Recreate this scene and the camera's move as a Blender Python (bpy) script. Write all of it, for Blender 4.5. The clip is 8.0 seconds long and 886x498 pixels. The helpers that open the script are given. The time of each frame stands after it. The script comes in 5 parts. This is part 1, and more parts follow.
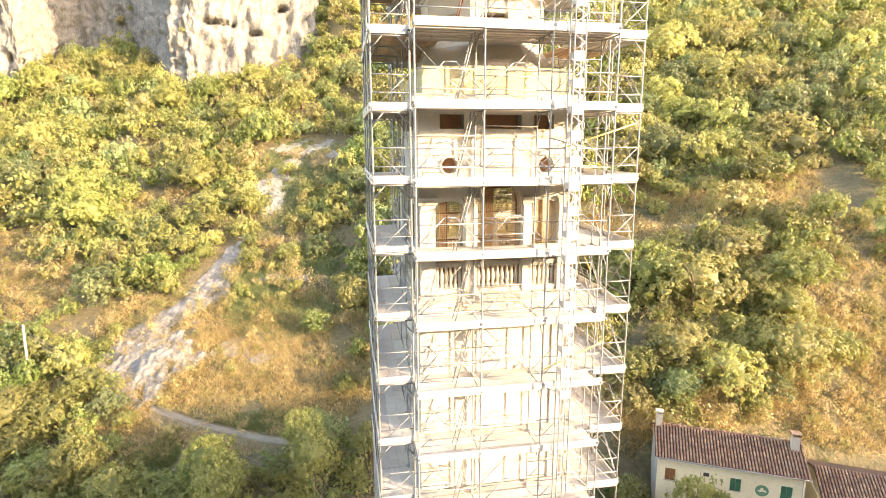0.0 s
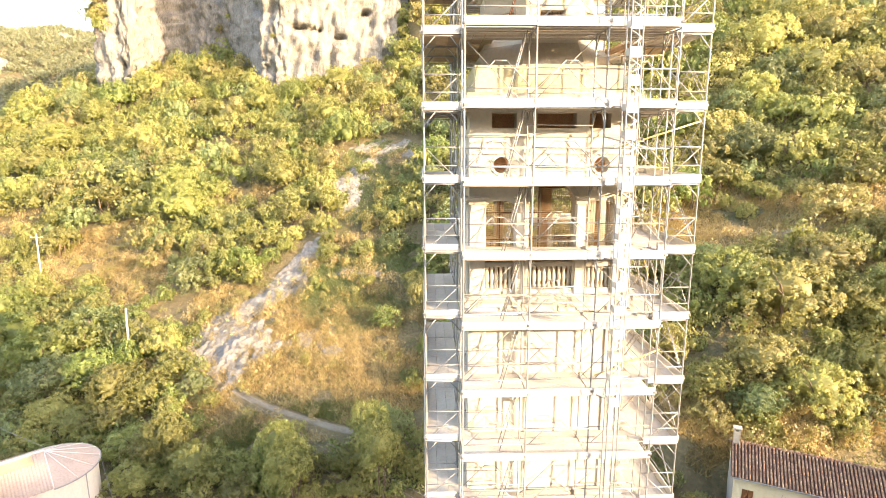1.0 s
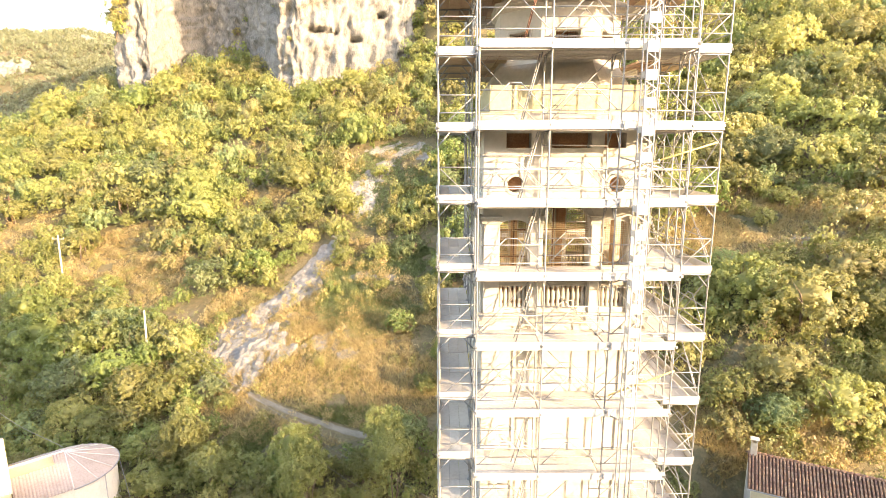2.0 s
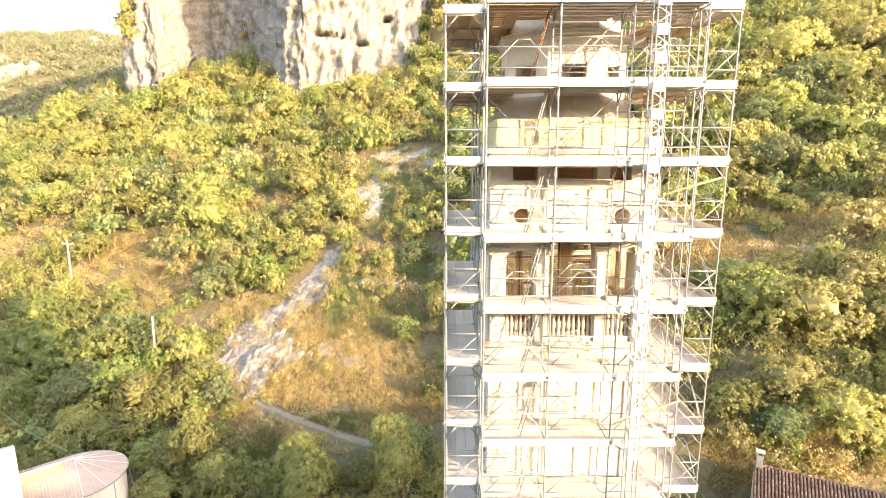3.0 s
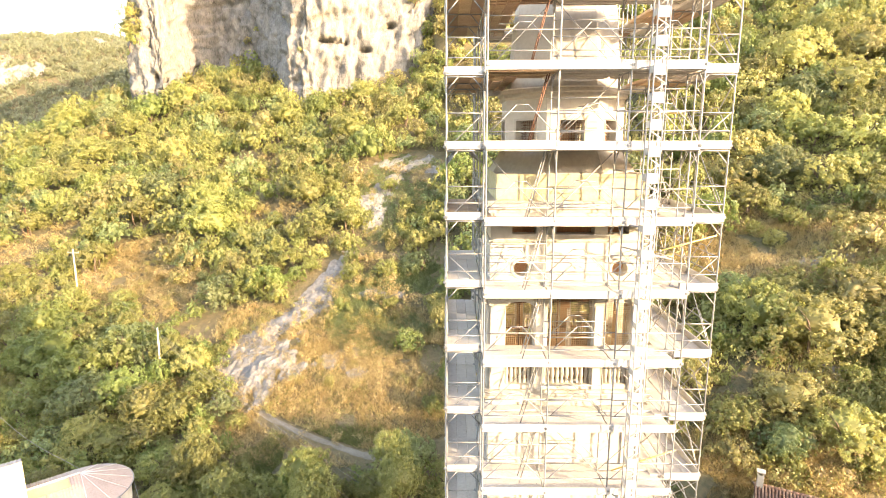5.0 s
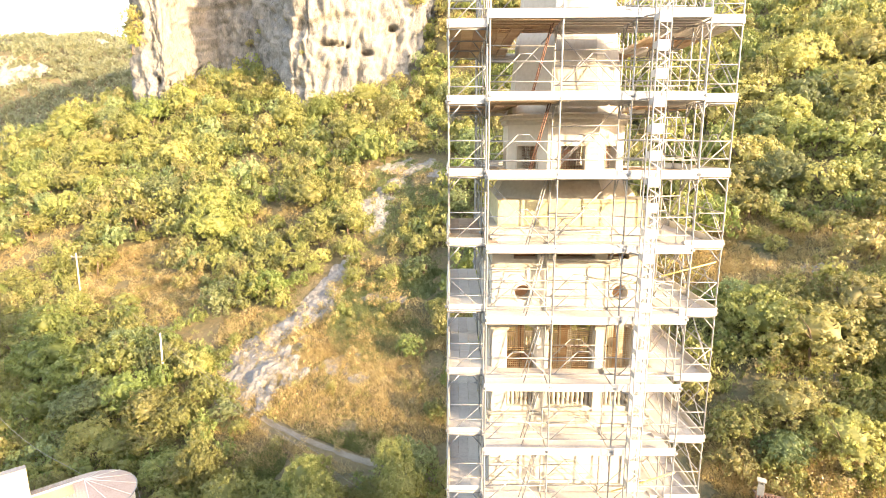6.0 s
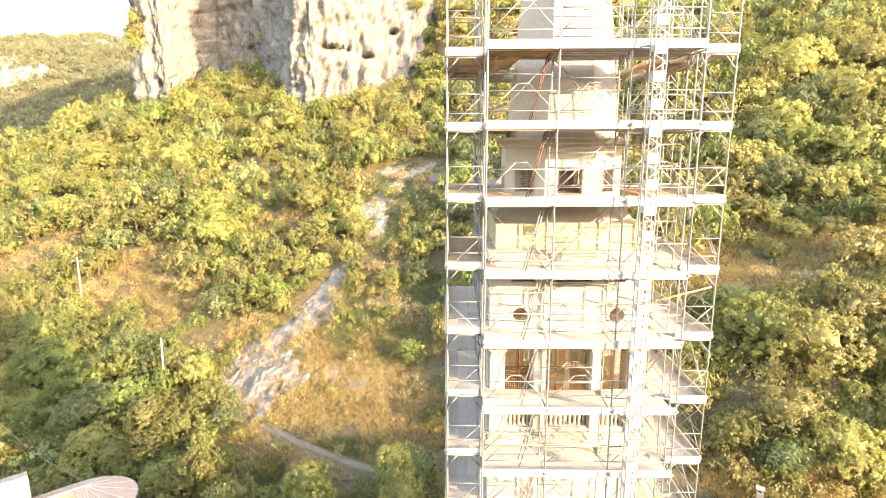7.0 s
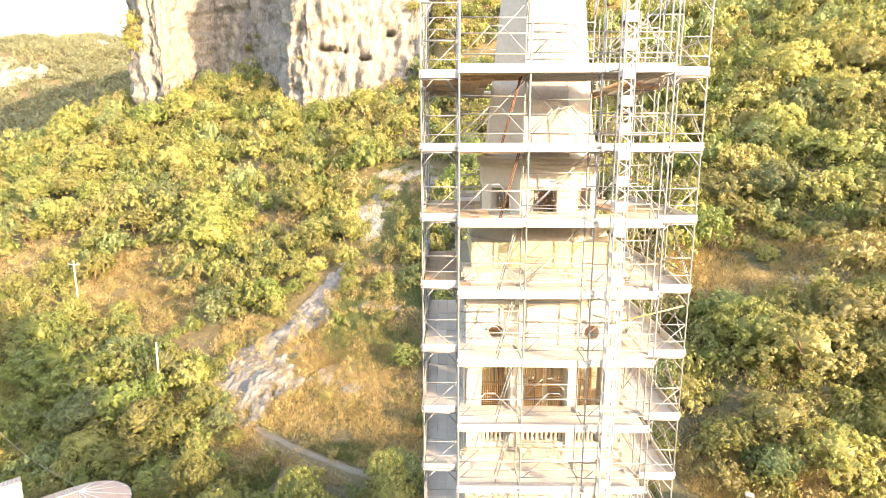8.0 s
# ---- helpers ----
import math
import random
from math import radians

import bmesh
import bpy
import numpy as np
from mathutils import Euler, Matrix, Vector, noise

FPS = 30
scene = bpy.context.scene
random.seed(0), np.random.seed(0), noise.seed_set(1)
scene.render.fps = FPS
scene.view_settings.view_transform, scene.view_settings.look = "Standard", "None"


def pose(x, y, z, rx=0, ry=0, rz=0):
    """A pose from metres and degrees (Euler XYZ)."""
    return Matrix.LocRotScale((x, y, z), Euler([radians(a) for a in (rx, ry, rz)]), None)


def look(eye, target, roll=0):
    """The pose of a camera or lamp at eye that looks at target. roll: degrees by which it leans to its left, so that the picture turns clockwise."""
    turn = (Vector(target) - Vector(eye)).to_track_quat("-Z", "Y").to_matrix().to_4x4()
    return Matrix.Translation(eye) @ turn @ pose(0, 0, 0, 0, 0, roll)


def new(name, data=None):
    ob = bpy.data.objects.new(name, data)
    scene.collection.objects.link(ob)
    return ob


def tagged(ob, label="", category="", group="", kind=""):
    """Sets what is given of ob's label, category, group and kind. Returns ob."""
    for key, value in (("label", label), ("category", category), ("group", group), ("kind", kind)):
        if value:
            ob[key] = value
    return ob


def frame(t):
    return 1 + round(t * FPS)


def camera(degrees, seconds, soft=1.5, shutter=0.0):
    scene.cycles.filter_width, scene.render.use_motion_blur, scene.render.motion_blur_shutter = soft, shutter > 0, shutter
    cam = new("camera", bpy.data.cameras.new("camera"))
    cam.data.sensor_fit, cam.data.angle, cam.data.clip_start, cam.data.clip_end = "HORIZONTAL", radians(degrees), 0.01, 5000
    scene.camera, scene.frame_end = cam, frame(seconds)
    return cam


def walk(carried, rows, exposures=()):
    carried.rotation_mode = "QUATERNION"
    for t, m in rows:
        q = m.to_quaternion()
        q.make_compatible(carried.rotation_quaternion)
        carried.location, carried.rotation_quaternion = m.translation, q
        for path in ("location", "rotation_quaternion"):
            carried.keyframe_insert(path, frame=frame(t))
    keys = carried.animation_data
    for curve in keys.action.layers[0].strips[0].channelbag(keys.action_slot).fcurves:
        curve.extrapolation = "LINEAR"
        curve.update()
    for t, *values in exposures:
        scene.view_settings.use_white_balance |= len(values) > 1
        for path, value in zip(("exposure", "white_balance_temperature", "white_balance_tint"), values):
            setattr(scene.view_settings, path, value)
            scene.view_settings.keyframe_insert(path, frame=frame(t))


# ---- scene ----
from mathutils.geometry import tessellate_polygon

# ---------------------------------------------------------------- camera
cam = camera(77.9, 8.0, soft=0.65)
PATH = [
    (0, (0.159, -0.205, 25.224), (0.499, 1.729, 24.842), -0.1),
    (0.5, (0.602, -0.289, 25.221), (0.749, 1.668, 24.838), -0.2),
    (1, (0.937, -0.353, 25.208), (1.0, 1.609, 24.826), -0.1),
    (1.5, (1.018, -0.322, 25.327), (1.047, 1.641, 24.944), -0.1),
    (2, (0.952, -0.287, 25.765), (0.963, 1.676, 25.383), -0.1),
    (3.5, (0.895, -0.372, 27.09), (0.881, 1.591, 26.709), -0.1),
    (4, (0.945, -0.383, 27.469), (0.927, 1.581, 27.088), -0.1),
    (4.5, (0.979, -0.382, 27.87), (0.96, 1.581, 27.489), -0.1),
    (6, (0.956, -0.442, 29.031), (0.93, 1.521, 28.649), -0.1),
    (6.5, (0.96, -0.468, 29.393), (0.932, 1.496, 29.012), -0.1),
    (7, (1.019, -0.476, 29.754), (0.991, 1.487, 29.372), -0.1),
    (7.5, (1.205, -0.504, 30.065), (1.177, 1.459, 29.682), -0.1),
    (8, (1.743, -0.527, 30.331), (1.715, 1.436, 29.949), -0.1),
]
walk(cam, [(t, look(eye, target, roll)) for t, eye, target, roll in PATH], exposures=[(0.0, 3.05, 8500, 20), (8.0, 3.05, 8500, 20)])

# ---------------------------------------------------------------- light
SUN_AZ, SUN_EL = 51.0, 14.0          # degrees: to the right of straight behind the first view, above the horizon
to_sun = Vector((math.sin(radians(SUN_AZ)) * math.cos(radians(SUN_EL)), -math.cos(radians(SUN_AZ)) * math.cos(radians(SUN_EL)), math.sin(radians(SUN_EL))))
world = bpy.data.worlds.new("world")
scene.world = world
world.use_nodes = True
sky = world.node_tree.nodes.new("ShaderNodeTexSky")
sky.sky_type, sky.sun_disc = "NISHITA", False
sky.sun_elevation, sky.sun_rotation = radians(SUN_EL), radians(180 - SUN_AZ)
sky.dust_density, sky.air_density = 1.2, 1.0
world.node_tree.links.new(sky.outputs[0], world.node_tree.nodes["Background"].inputs[0])
world.node_tree.nodes["Background"].inputs[1].default_value = 0.15
sun = new("sun", bpy.data.lights.new("sun", "SUN"))
sun.data.energy, sun.data.angle, sun.data.color = 2.0, radians(0.6), (1.0, 0.86, 0.62)
sun.matrix_world = look(to_sun * 100, (0, 0, 0))


# ---------------------------------------------------------------- materials
def material(name, colours, scale=1.0, rough=0.7, metal=0.0, bump=0.2, bump_scale=20.0, rand=0.0, island=0.0, detail_mix=0.5, bump_dist=0.02, stretch=None):
    """Noise at two scales between the colours; rand: brightness spread from object to object; island: from piece to piece."""
    m = bpy.data.materials.new(name)
    m.use_nodes = True
    nt = m.node_tree
    n, l = nt.nodes, nt.links
    bsdf = n["Principled BSDF"]
    geo = n.new("ShaderNodeNewGeometry")
    big, small = n.new("ShaderNodeTexNoise"), n.new("ShaderNodeTexNoise")
    big.inputs["Scale"].default_value, big.inputs["Detail"].default_value = scale, 4
    small.inputs["Scale"].default_value, small.inputs["Detail"].default_value = scale * 9, 3
    mix = n.new("ShaderNodeMix")
    mix.inputs[0].default_value = detail_mix
    ramp = n.new("ShaderNodeValToRGB")
    steps = len(colours)
    while len(ramp.color_ramp.elements) < steps:
        ramp.color_ramp.elements.new(0.5)
    for i, c in enumerate(colours):
        e = ramp.color_ramp.elements[i]
        e.position, e.color = 0.3 + 0.4 * i / max(1, steps - 1), (*c, 1)
    place = geo.outputs["Position"]
    if stretch:
        mp = n.new("ShaderNodeMapping")
        mp.inputs["Scale"].default_value = stretch
        l.new(place, mp.inputs["Vector"])
        place = mp.outputs[0]
    for t in (big, small):
        l.new(place, t.inputs["Vector"])
    l.new(big.outputs[0], mix.inputs[2])
    l.new(small.outputs[0], mix.inputs[3])
    l.new(mix.outputs[0], ramp.inputs[0])
    colour = ramp.outputs[0]
    for amount, source in ((rand, "object"), (island, "island")):
        if amount:
            info = n.new("ShaderNodeObjectInfo") if source == "object" else geo
            hsv = n.new("ShaderNodeHueSaturation")
            rng = n.new("ShaderNodeMapRange")
            rng.inputs[3].default_value, rng.inputs[4].default_value = 1 - amount, 1 + amount
            l.new(info.outputs["Random" if source == "object" else "Random Per Island"], rng.inputs[0])
            l.new(rng.outputs[0], hsv.inputs["Value"])
            hue = n.new("ShaderNodeMapRange")
            hue.inputs[3].default_value, hue.inputs[4].default_value = 0.5 - amount * 0.06, 0.5 + amount * 0.06
            l.new(info.outputs["Random" if source == "object" else "Random Per Island"], hue.inputs[0])
            l.new(hue.outputs[0], hsv.inputs["Hue"])
            l.new(colour, hsv.inputs["Color"])
            colour = hsv.outputs[0]
    l.new(colour, bsdf.inputs["Base Color"])
    bsdf.inputs["Roughness"].default_value, bsdf.inputs["Metallic"].default_value = rough, metal
    if bump:
        b = n.new("ShaderNodeBump")
        bt = n.new("ShaderNodeTexNoise")
        bt.inputs["Scale"].default_value, bt.inputs["Detail"].default_value = bump_scale, 5
        l.new(geo.outputs["Position"], bt.inputs["Vector"])
        l.new(bt.outputs[0], b.inputs["Height"])
        b.inputs["Strength"].default_value, b.inputs["Distance"].default_value = bump, bump_dist
        l.new(b.outputs[0], bsdf.inputs["Normal"])
    return m


def leaf_material(name, colours, rand=0.25, island=0.1):
    m = material(name, colours, scale=0.16, rough=0.6, bump=0, rand=rand, island=island, detail_mix=0.35)
    n, l = m.node_tree.nodes, m.node_tree.links
    bsdf = n["Principled BSDF"]
    trans = n.new("ShaderNodeBsdfTranslucent")
    l.new(bsdf.inputs["Base Color"].links[0].from_socket, trans.inputs[0])
    add = n.new("ShaderNodeAddShader")
    l.new(bsdf.outputs[0], add.inputs[0])
    l.new(trans.outputs[0], add.inputs[1])
    l.new(add.outputs[0], n["Material Output"].inputs[0])
    return m


M_PLASTER = material("white_plaster", [(0.43, 0.405, 0.35), (0.49, 0.465, 0.41), (0.54, 0.515, 0.46)], 0.8, 0.85, bump=0.25, bump_scale=14)
M_STONE = material("pale_stone", [(0.36, 0.33, 0.275), (0.42, 0.39, 0.335), (0.47, 0.44, 0.39)], 1.1, 0.85, bump=0.4, bump_scale=18)
M_SPIRE = material("spire_render", [(0.34, 0.31, 0.26), (0.40, 0.37, 0.32), (0.45, 0.42, 0.37)], 0.9, 0.9, bump=0.4, bump_scale=16)
M_OCHRE_WALL = material("yellow_ochre_plaster", [(0.38, 0.34, 0.21), (0.46, 0.42, 0.27), (0.52, 0.48, 0.33)], 0.9, 0.9, bump=0.3, bump_scale=16)
M_INNER = material("bare_brick_inside", [(0.34, 0.17, 0.09), (0.46, 0.25, 0.14), (0.54, 0.35, 0.22)], 2.0, 0.9, bump=0.5)
M_ZINC = material("galvanised_tube", [(0.21, 0.213, 0.215), (0.30, 0.303, 0.305), (0.39, 0.39, 0.39)], 3.0, 0.45, 0.25, bump=0.1, rand=0.14)
M_BOARD = material("galvanised_board", [(0.46, 0.455, 0.44), (0.54, 0.535, 0.52), (0.60, 0.59, 0.57)], 1.5, 0.5, 0.25, bump=0.1, rand=0.12)
M_DECK = material("steel_deck", [(0.44, 0.405, 0.37), (0.54, 0.505, 0.465), (0.60, 0.57, 0.53)], 1.2, 0.65, 0.1, bump=0.25, bump_scale=30, rand=0.12)
M_WOOD_DECK = material("timber_deck", [(0.32, 0.22, 0.15), (0.44, 0.32, 0.22), (0.52, 0.40, 0.29)], 2.5, 0.8, bump=0.3, rand=0.25)
M_RUST = material("rusty_tube", [(0.12, 0.055, 0.035), (0.18, 0.085, 0.055), (0.25, 0.14, 0.09)], 4.0, 0.75, 0.2, bump=0.2)
M_NET = material("netting_wire", [(0.34, 0.25, 0.14), (0.44, 0.34, 0.20)], 5.0, 0.7, 0.1, bump=0)
M_YELLOW = material("yellow_tube", [(0.55, 0.42, 0.12), (0.66, 0.52, 0.2), (0.7, 0.6, 0.3)], 4.0, 0.5, 0.2, bump=0.1)
M_BARK = material("bark", [(0.10, 0.07, 0.05), (0.17, 0.12, 0.09), (0.24, 0.18, 0.13)], 3.0, 0.9, bump=0.5)
M_LEAF = leaf_material("shrub_leaf", [(0.108, 0.118, 0.036), (0.142, 0.146, 0.045), (0.176, 0.170, 0.060)])
M_LEAF_DARK = leaf_material("oak_leaf", [(0.078, 0.102, 0.030), (0.104, 0.130, 0.036), (0.130, 0.152, 0.048)])
M_LEAF_GREY = leaf_material("olive_leaf", [(0.085, 0.108, 0.046), (0.108, 0.130, 0.054), (0.130, 0.148, 0.066)])
# straw-yellow leaf, lightened to lift the dim eastern slope as well
M_LEAF_DRY = leaf_material("dry_shrub_leaf", [(0.158, 0.156, 0.054), (0.194, 0.188, 0.066), (0.225, 0.206, 0.082)])
# leaf colour paled and greyed to stand in for distance haze
M_LEAF_FAR = leaf_material("haze_paled_leaf", [(0.105, 0.118, 0.066), (0.13, 0.142, 0.08), (0.158, 0.162, 0.095)])
M_GRASS = leaf_material("dry_grass_blade", [(0.179, 0.135, 0.061), (0.241, 0.185, 0.087), (0.307, 0.250, 0.139)], rand=0.0, island=0.3)
M_ROCK = material("limestone", [(0.13, 0.122, 0.11), (0.23, 0.218, 0.20), (0.33, 0.317, 0.30)], 0.5, 0.9, bump=0.6, bump_scale=2.5, bump_dist=0.2)
M_TRACK = material("stony_soil", [(0.15, 0.125, 0.09), (0.22, 0.19, 0.145), (0.28, 0.25, 0.20)], 0.8, 0.95, bump=0.6, bump_scale=6)
M_TILE = material("clay_tile", [(0.20, 0.10, 0.065), (0.30, 0.175, 0.115), (0.44, 0.31, 0.22)], 1.6, 0.9, bump=0.3, island=0.18)
# darker clay colour for the roof slope under the cover tiles
M_CHANNEL = material("dark_channel_tile", [(0.07, 0.04, 0.03), (0.11, 0.06, 0.04), (0.16, 0.09, 0.06)], 2.0, 0.95, bump=0.3)
M_CREAM = material("cream_render", [(0.58, 0.51, 0.36), (0.66, 0.59, 0.43), (0.70, 0.64, 0.48)], 0.6, 0.9, bump=0.2)
M_WHITE = material("white_render", [(0.66, 0.62, 0.56), (0.74, 0.70, 0.64), (0.78, 0.75, 0.70)], 0.6, 0.9, bump=0.2)
M_GREEN = material("green_shutter", [(0.02, 0.10, 0.06), (0.03, 0.14, 0.08)], 3.0, 0.6, bump=0.1)
M_GREENSIGN = material("green_sign", [(0.08, 0.19, 0.11), (0.11, 0.24, 0.15)], 3.0, 0.7, bump=0.1)
M_BROWN = material("brown_shutter", [(0.20, 0.08, 0.03), (0.28, 0.12, 0.05)], 3.0, 0.6, bump=0.1)
M_GREYRENDER = material("grey_render", [(0.30, 0.28, 0.26), (0.38, 0.36, 0.33)], 0.8, 0.9, bump=0.2)
M_SHEET = material("pink_roof_sheet", [(0.42, 0.31, 0.26), (0.52, 0.40, 0.34), (0.58, 0.47, 0.41)], 0.9, 0.6, 0.1, bump=0.15)
M_OCHRE = material("ochre_sheet", [(0.46, 0.34, 0.2), (0.54, 0.41, 0.25)], 1.2, 0.6, bump=0.1)
M_CONCRETE = material("pole_concrete", [(0.45, 0.43, 0.40), (0.58, 0.56, 0.52)], 2.0, 0.85, bump=0.2)
M_CABLE = material("cable", [(0.20, 0.195, 0.19), (0.28, 0.275, 0.265)], 2.0, 0.5, bump=0)
M_DARK = material("dark_iron", [(0.05, 0.045, 0.04), (0.09, 0.08, 0.07)], 3.0, 0.6, 0.4, bump=0.1)


# ---------------------------------------------------------------- mesh helpers
def tube(bm, p, q, r=0.024, sides=6, r2=None, cap=True):
    p, q = Vector(p), Vector(q)
    d = (q - p).normalized()
    a = d.orthogonal().normalized()
    b = d.cross(a)
    rings = []
    for c, rr in ((p, r), (q, r if r2 is None else r2)):
        rings.append([bm.verts.new(c + (a * math.cos(2 * math.pi * i / sides) + b * math.sin(2 * math.pi * i / sides)) * rr) for i in range(sides)])
    for i in range(sides):
        f = bm.faces.new((rings[0][i], rings[0][(i + 1) % sides], rings[1][(i + 1) % sides], rings[1][i]))
        f.smooth = True
    if cap:
        bm.faces.new(rings[0][::-1])
        bm.faces.new(rings[1])


def box(bm, lo, hi, bevel=0.0):
    vs = [bm.verts.new((x, y, z)) for x in (lo[0], hi[0]) for y in (lo[1], hi[1]) for z in (lo[2], hi[2])]
    fs = [bm.faces.new([vs[i] for i in q]) for q in ((0, 1, 3, 2), (4, 6, 7, 5), (0, 4, 5, 1), (2, 3, 7, 6), (0, 2, 6, 4), (1, 5, 7, 3))]
    if bevel:
        bmesh.ops.bevel(bm, geom=list({e for f in fs for e in f.edges}), offset=bevel, segments=1, affect="EDGES")


def mesh_of(name, bm, mat):
    me = bpy.data.meshes.new(name)
    bmesh.ops.recalc_face_normals(bm, faces=bm.faces)
    bm.to_mesh(me)
    bm.free()
    me.materials.append(mat)
    return me


def thing(name, base, label, category, group="", kind=""):
    ob = new(name)
    ob.matrix_basis = base if isinstance(base, Matrix) else Matrix.Translation(base)
    ob.empty_display_size = 0.3
    return tagged(ob, label, category, group, kind)


def piece(name, me, parent, m=None, label=""):
    """A part that shows the mesh me, at the pose m within its thing."""
    ob = new(name, me)
    ob.parent = parent
    if m is not None:
        ob.matrix_basis = m if isinstance(m, Matrix) else Matrix.Translation(m)
    return tagged(ob, label)


def part(name, bm, mat, parent, label="", m=None):
    return piece(name, mesh_of(name, bm, mat), parent, m, label)


def array_mesh(name, verts, faces, mat, smooth=False):
    """A mesh from numpy arrays, faces all of one size."""
    me = bpy.data.meshes.new(name)
    k = faces.shape[1]
    me.vertices.add(len(verts))
    me.vertices.foreach_set("co", np.ascontiguousarray(verts, dtype=np.float32).ravel())
    me.loops.add(faces.size)
    me.loops.foreach_set("vertex_index", np.ascontiguousarray(faces, dtype=np.int32).ravel())
    me.polygons.add(len(faces))
    me.polygons.foreach_set("loop_start", np.arange(0, faces.size, k, dtype=np.int32))
    if smooth:
        me.polygons.foreach_set("use_smooth", np.ones(len(faces), dtype=bool))
    me.update(calc_edges=True)
    me.materials.append(mat)
    return me


def noise2(x, y, seed=0, octaves=4, scale=1.0):
    """Smooth value noise on numpy arrays, about -1 to 1."""
    out, amp, total = np.zeros_like(x, dtype=float), 1.0, 0.0
    for o in range(octaves):
        sx, sy = x * scale * 2 ** o + 17.3 * seed + 5.1 * o, y * scale * 2 ** o - 9.7 * seed + 3.3 * o
        ix, iy = np.floor(sx), np.floor(sy)
        fx, fy = sx - ix, sy - iy
        fx, fy = fx * fx * (3 - 2 * fx), fy * fy * (3 - 2 * fy)

        def h(a, b):
            v = np.sin(a * 127.1 + b * 311.7 + seed * 74.7) * 43758.5453
            return (v - np.floor(v)) * 2 - 1
        out += amp * ((h(ix, iy) * (1 - fx) + h(ix + 1, iy) * fx) * (1 - fy) + (h(ix, iy + 1) * (1 - fx) + h(ix + 1, iy + 1) * fx) * fy)
        total += amp
        amp *= 0.5
    return out / total


# ---------------------------------------------------------------- ground
def smooth(a, b, v):
    t = np.clip((v - a) / (b - a), 0, 1)
    return t * t * (3 - 2 * t)


CLIFF = [(-108.0, 200.0), (-103.0, 186.0), (-98.0, 174.0), (-90.0, 167.0), (-82.0, 165.0), (-79.5, 187.0), (-70.0, 186.0), (-62.0, 180.0), (-50.0, 163.0), (-43.5, 149.0), (-36.0, 147.0), (-20.0, 151.0), (-6.0, 156.0), (2.0, 176.0), (14.0, 196.0), (40.0, 196.0), (50.0, 160.0), (60.0, 153.0), (85.0, 150.0), (120.0, 150.0), (170.0, 155.0)]


def cliff_y(x):
    return np.maximum.reduce([np.interp(np.asarray(x) + d, [p[0] for p in CLIFF[1:]], [p[1] for p in CLIFF[1:]]) for d in (-4, -2, 0, 2, 4)])


def ground_z(x, y):
    x, y = np.asarray(x, dtype=float), np.asarray(y, dtype=float)
    d = y - 52.0
    slope = -0.96 + 0.42 * d + 0.0006 * np.maximum(d, 0) ** 2 + 0.17 * np.minimum(x, 0) + 0.05 * np.minimum(x + 40, 0) + 0.27 * np.maximum(x, 0) * smooth(-10, 20, d + 20)
    floor = -9.5 + 0.03 * np.clip(x, -60, 60)
    k = 3.0
    z = k * np.logaddexp(slope / k, floor / k)
    # pad on which the houses stand
    u, v = (x - 29.0) * 0.891 - (y - 33.5) * 0.454, (x - 29.0) * 0.454 + (y - 33.5) * 0.891
    pad = (1 - smooth(6, 14, np.abs(u - 3))) * (1 - smooth(3.0, 6.0, np.abs(v)))
    z = z * (1 - pad) + -4.8 * pad
    # a steep wooded gully between the two stretches of cliff
    z = z + 1.0 * np.maximum(y - 143, 0) * smooth(-8, 2, x) * (1 - smooth(44, 54, x)) * (1 - smooth(200, 230, y))
    z = z + noise2(x, y, 1, 4, 0.06) * 1.2 + noise2(x, y, 2, 3, 0.4) * 0.18
    # plateau behind the cliff, valley beyond its end, far hill
    behind = smooth(17, 24, y - cliff_y(x)) * smooth(-100, -94, x)
    # plateau height, out of view, raised to throw shadow across the far hill
    top = 190 + 0.05 * (y - 160) + noise2(x, y, 3, 4, 0.02) * 8
    z = z * (1 - behind) + top * behind
    valley = smooth(0, 60, y - (188 + 0.85 * np.minimum(x + 98, 0))) * (1 - smooth(-100, -94, x)) * (1 - behind)
    far = -40 + 215 * smooth(300, 800, y + 0.12 * x) + noise2(x, y, 4, 5, 0.008) * 18
    z = z * (1 - valley) + far * valley
    # unseen ridge added behind, its crest stepped to shade the foot of the slope
    crest = 54.0 + 5.4 * smooth(160, 168, x) - 9.0 * smooth(186, 195, x) + noise2(x, y * 0.2, 6, 3, 0.05) * 0.8
    back = np.exp(-((y + 100) / 34.0) ** 2) * (y > -100) + (y <= -100)
    return z * (1 - back) + crest * back


def build_ground():
    def axis(lo, hi, knots):
        vals, v = [], lo
        while v < hi:
            vals.append(v)
            v += np.interp(v, [k[0] for k in knots], [k[1] for k in knots])
        return np.array(vals + [hi])
    xs = axis(-1500, 1200, [(-1500, 80), (-500, 25), (-130, 3), (-60, 0.8), (60, 0.8), (120, 3), (400, 30), (1200, 90)])
    ys = axis(-400, 2200, [(-400, 40), (-140, 6), (0, 4), (38, 0.7), (100, 0.8), (150, 1.2), (200, 6), (700, 15), (2200, 120)])
    gx, gy = np.meshgrid(xs, ys)
    verts = np.stack([gx, gy, ground_z(gx, gy)], -1).reshape(-1, 3)
    nx, ny = len(xs), len(ys)
    i = (np.arange(ny - 1)[:, None] * nx + np.arange(nx - 1)[None]).ravel()
    faces = np.stack([i, i + 1, i + nx + 1, i + nx], -1)
    ob = new("ground", array_mesh("ground", verts, faces, ground_material(), True))
    tagged(ob, "hillside of dry grass, low scrub and stony soil", "ground", kind="structure")


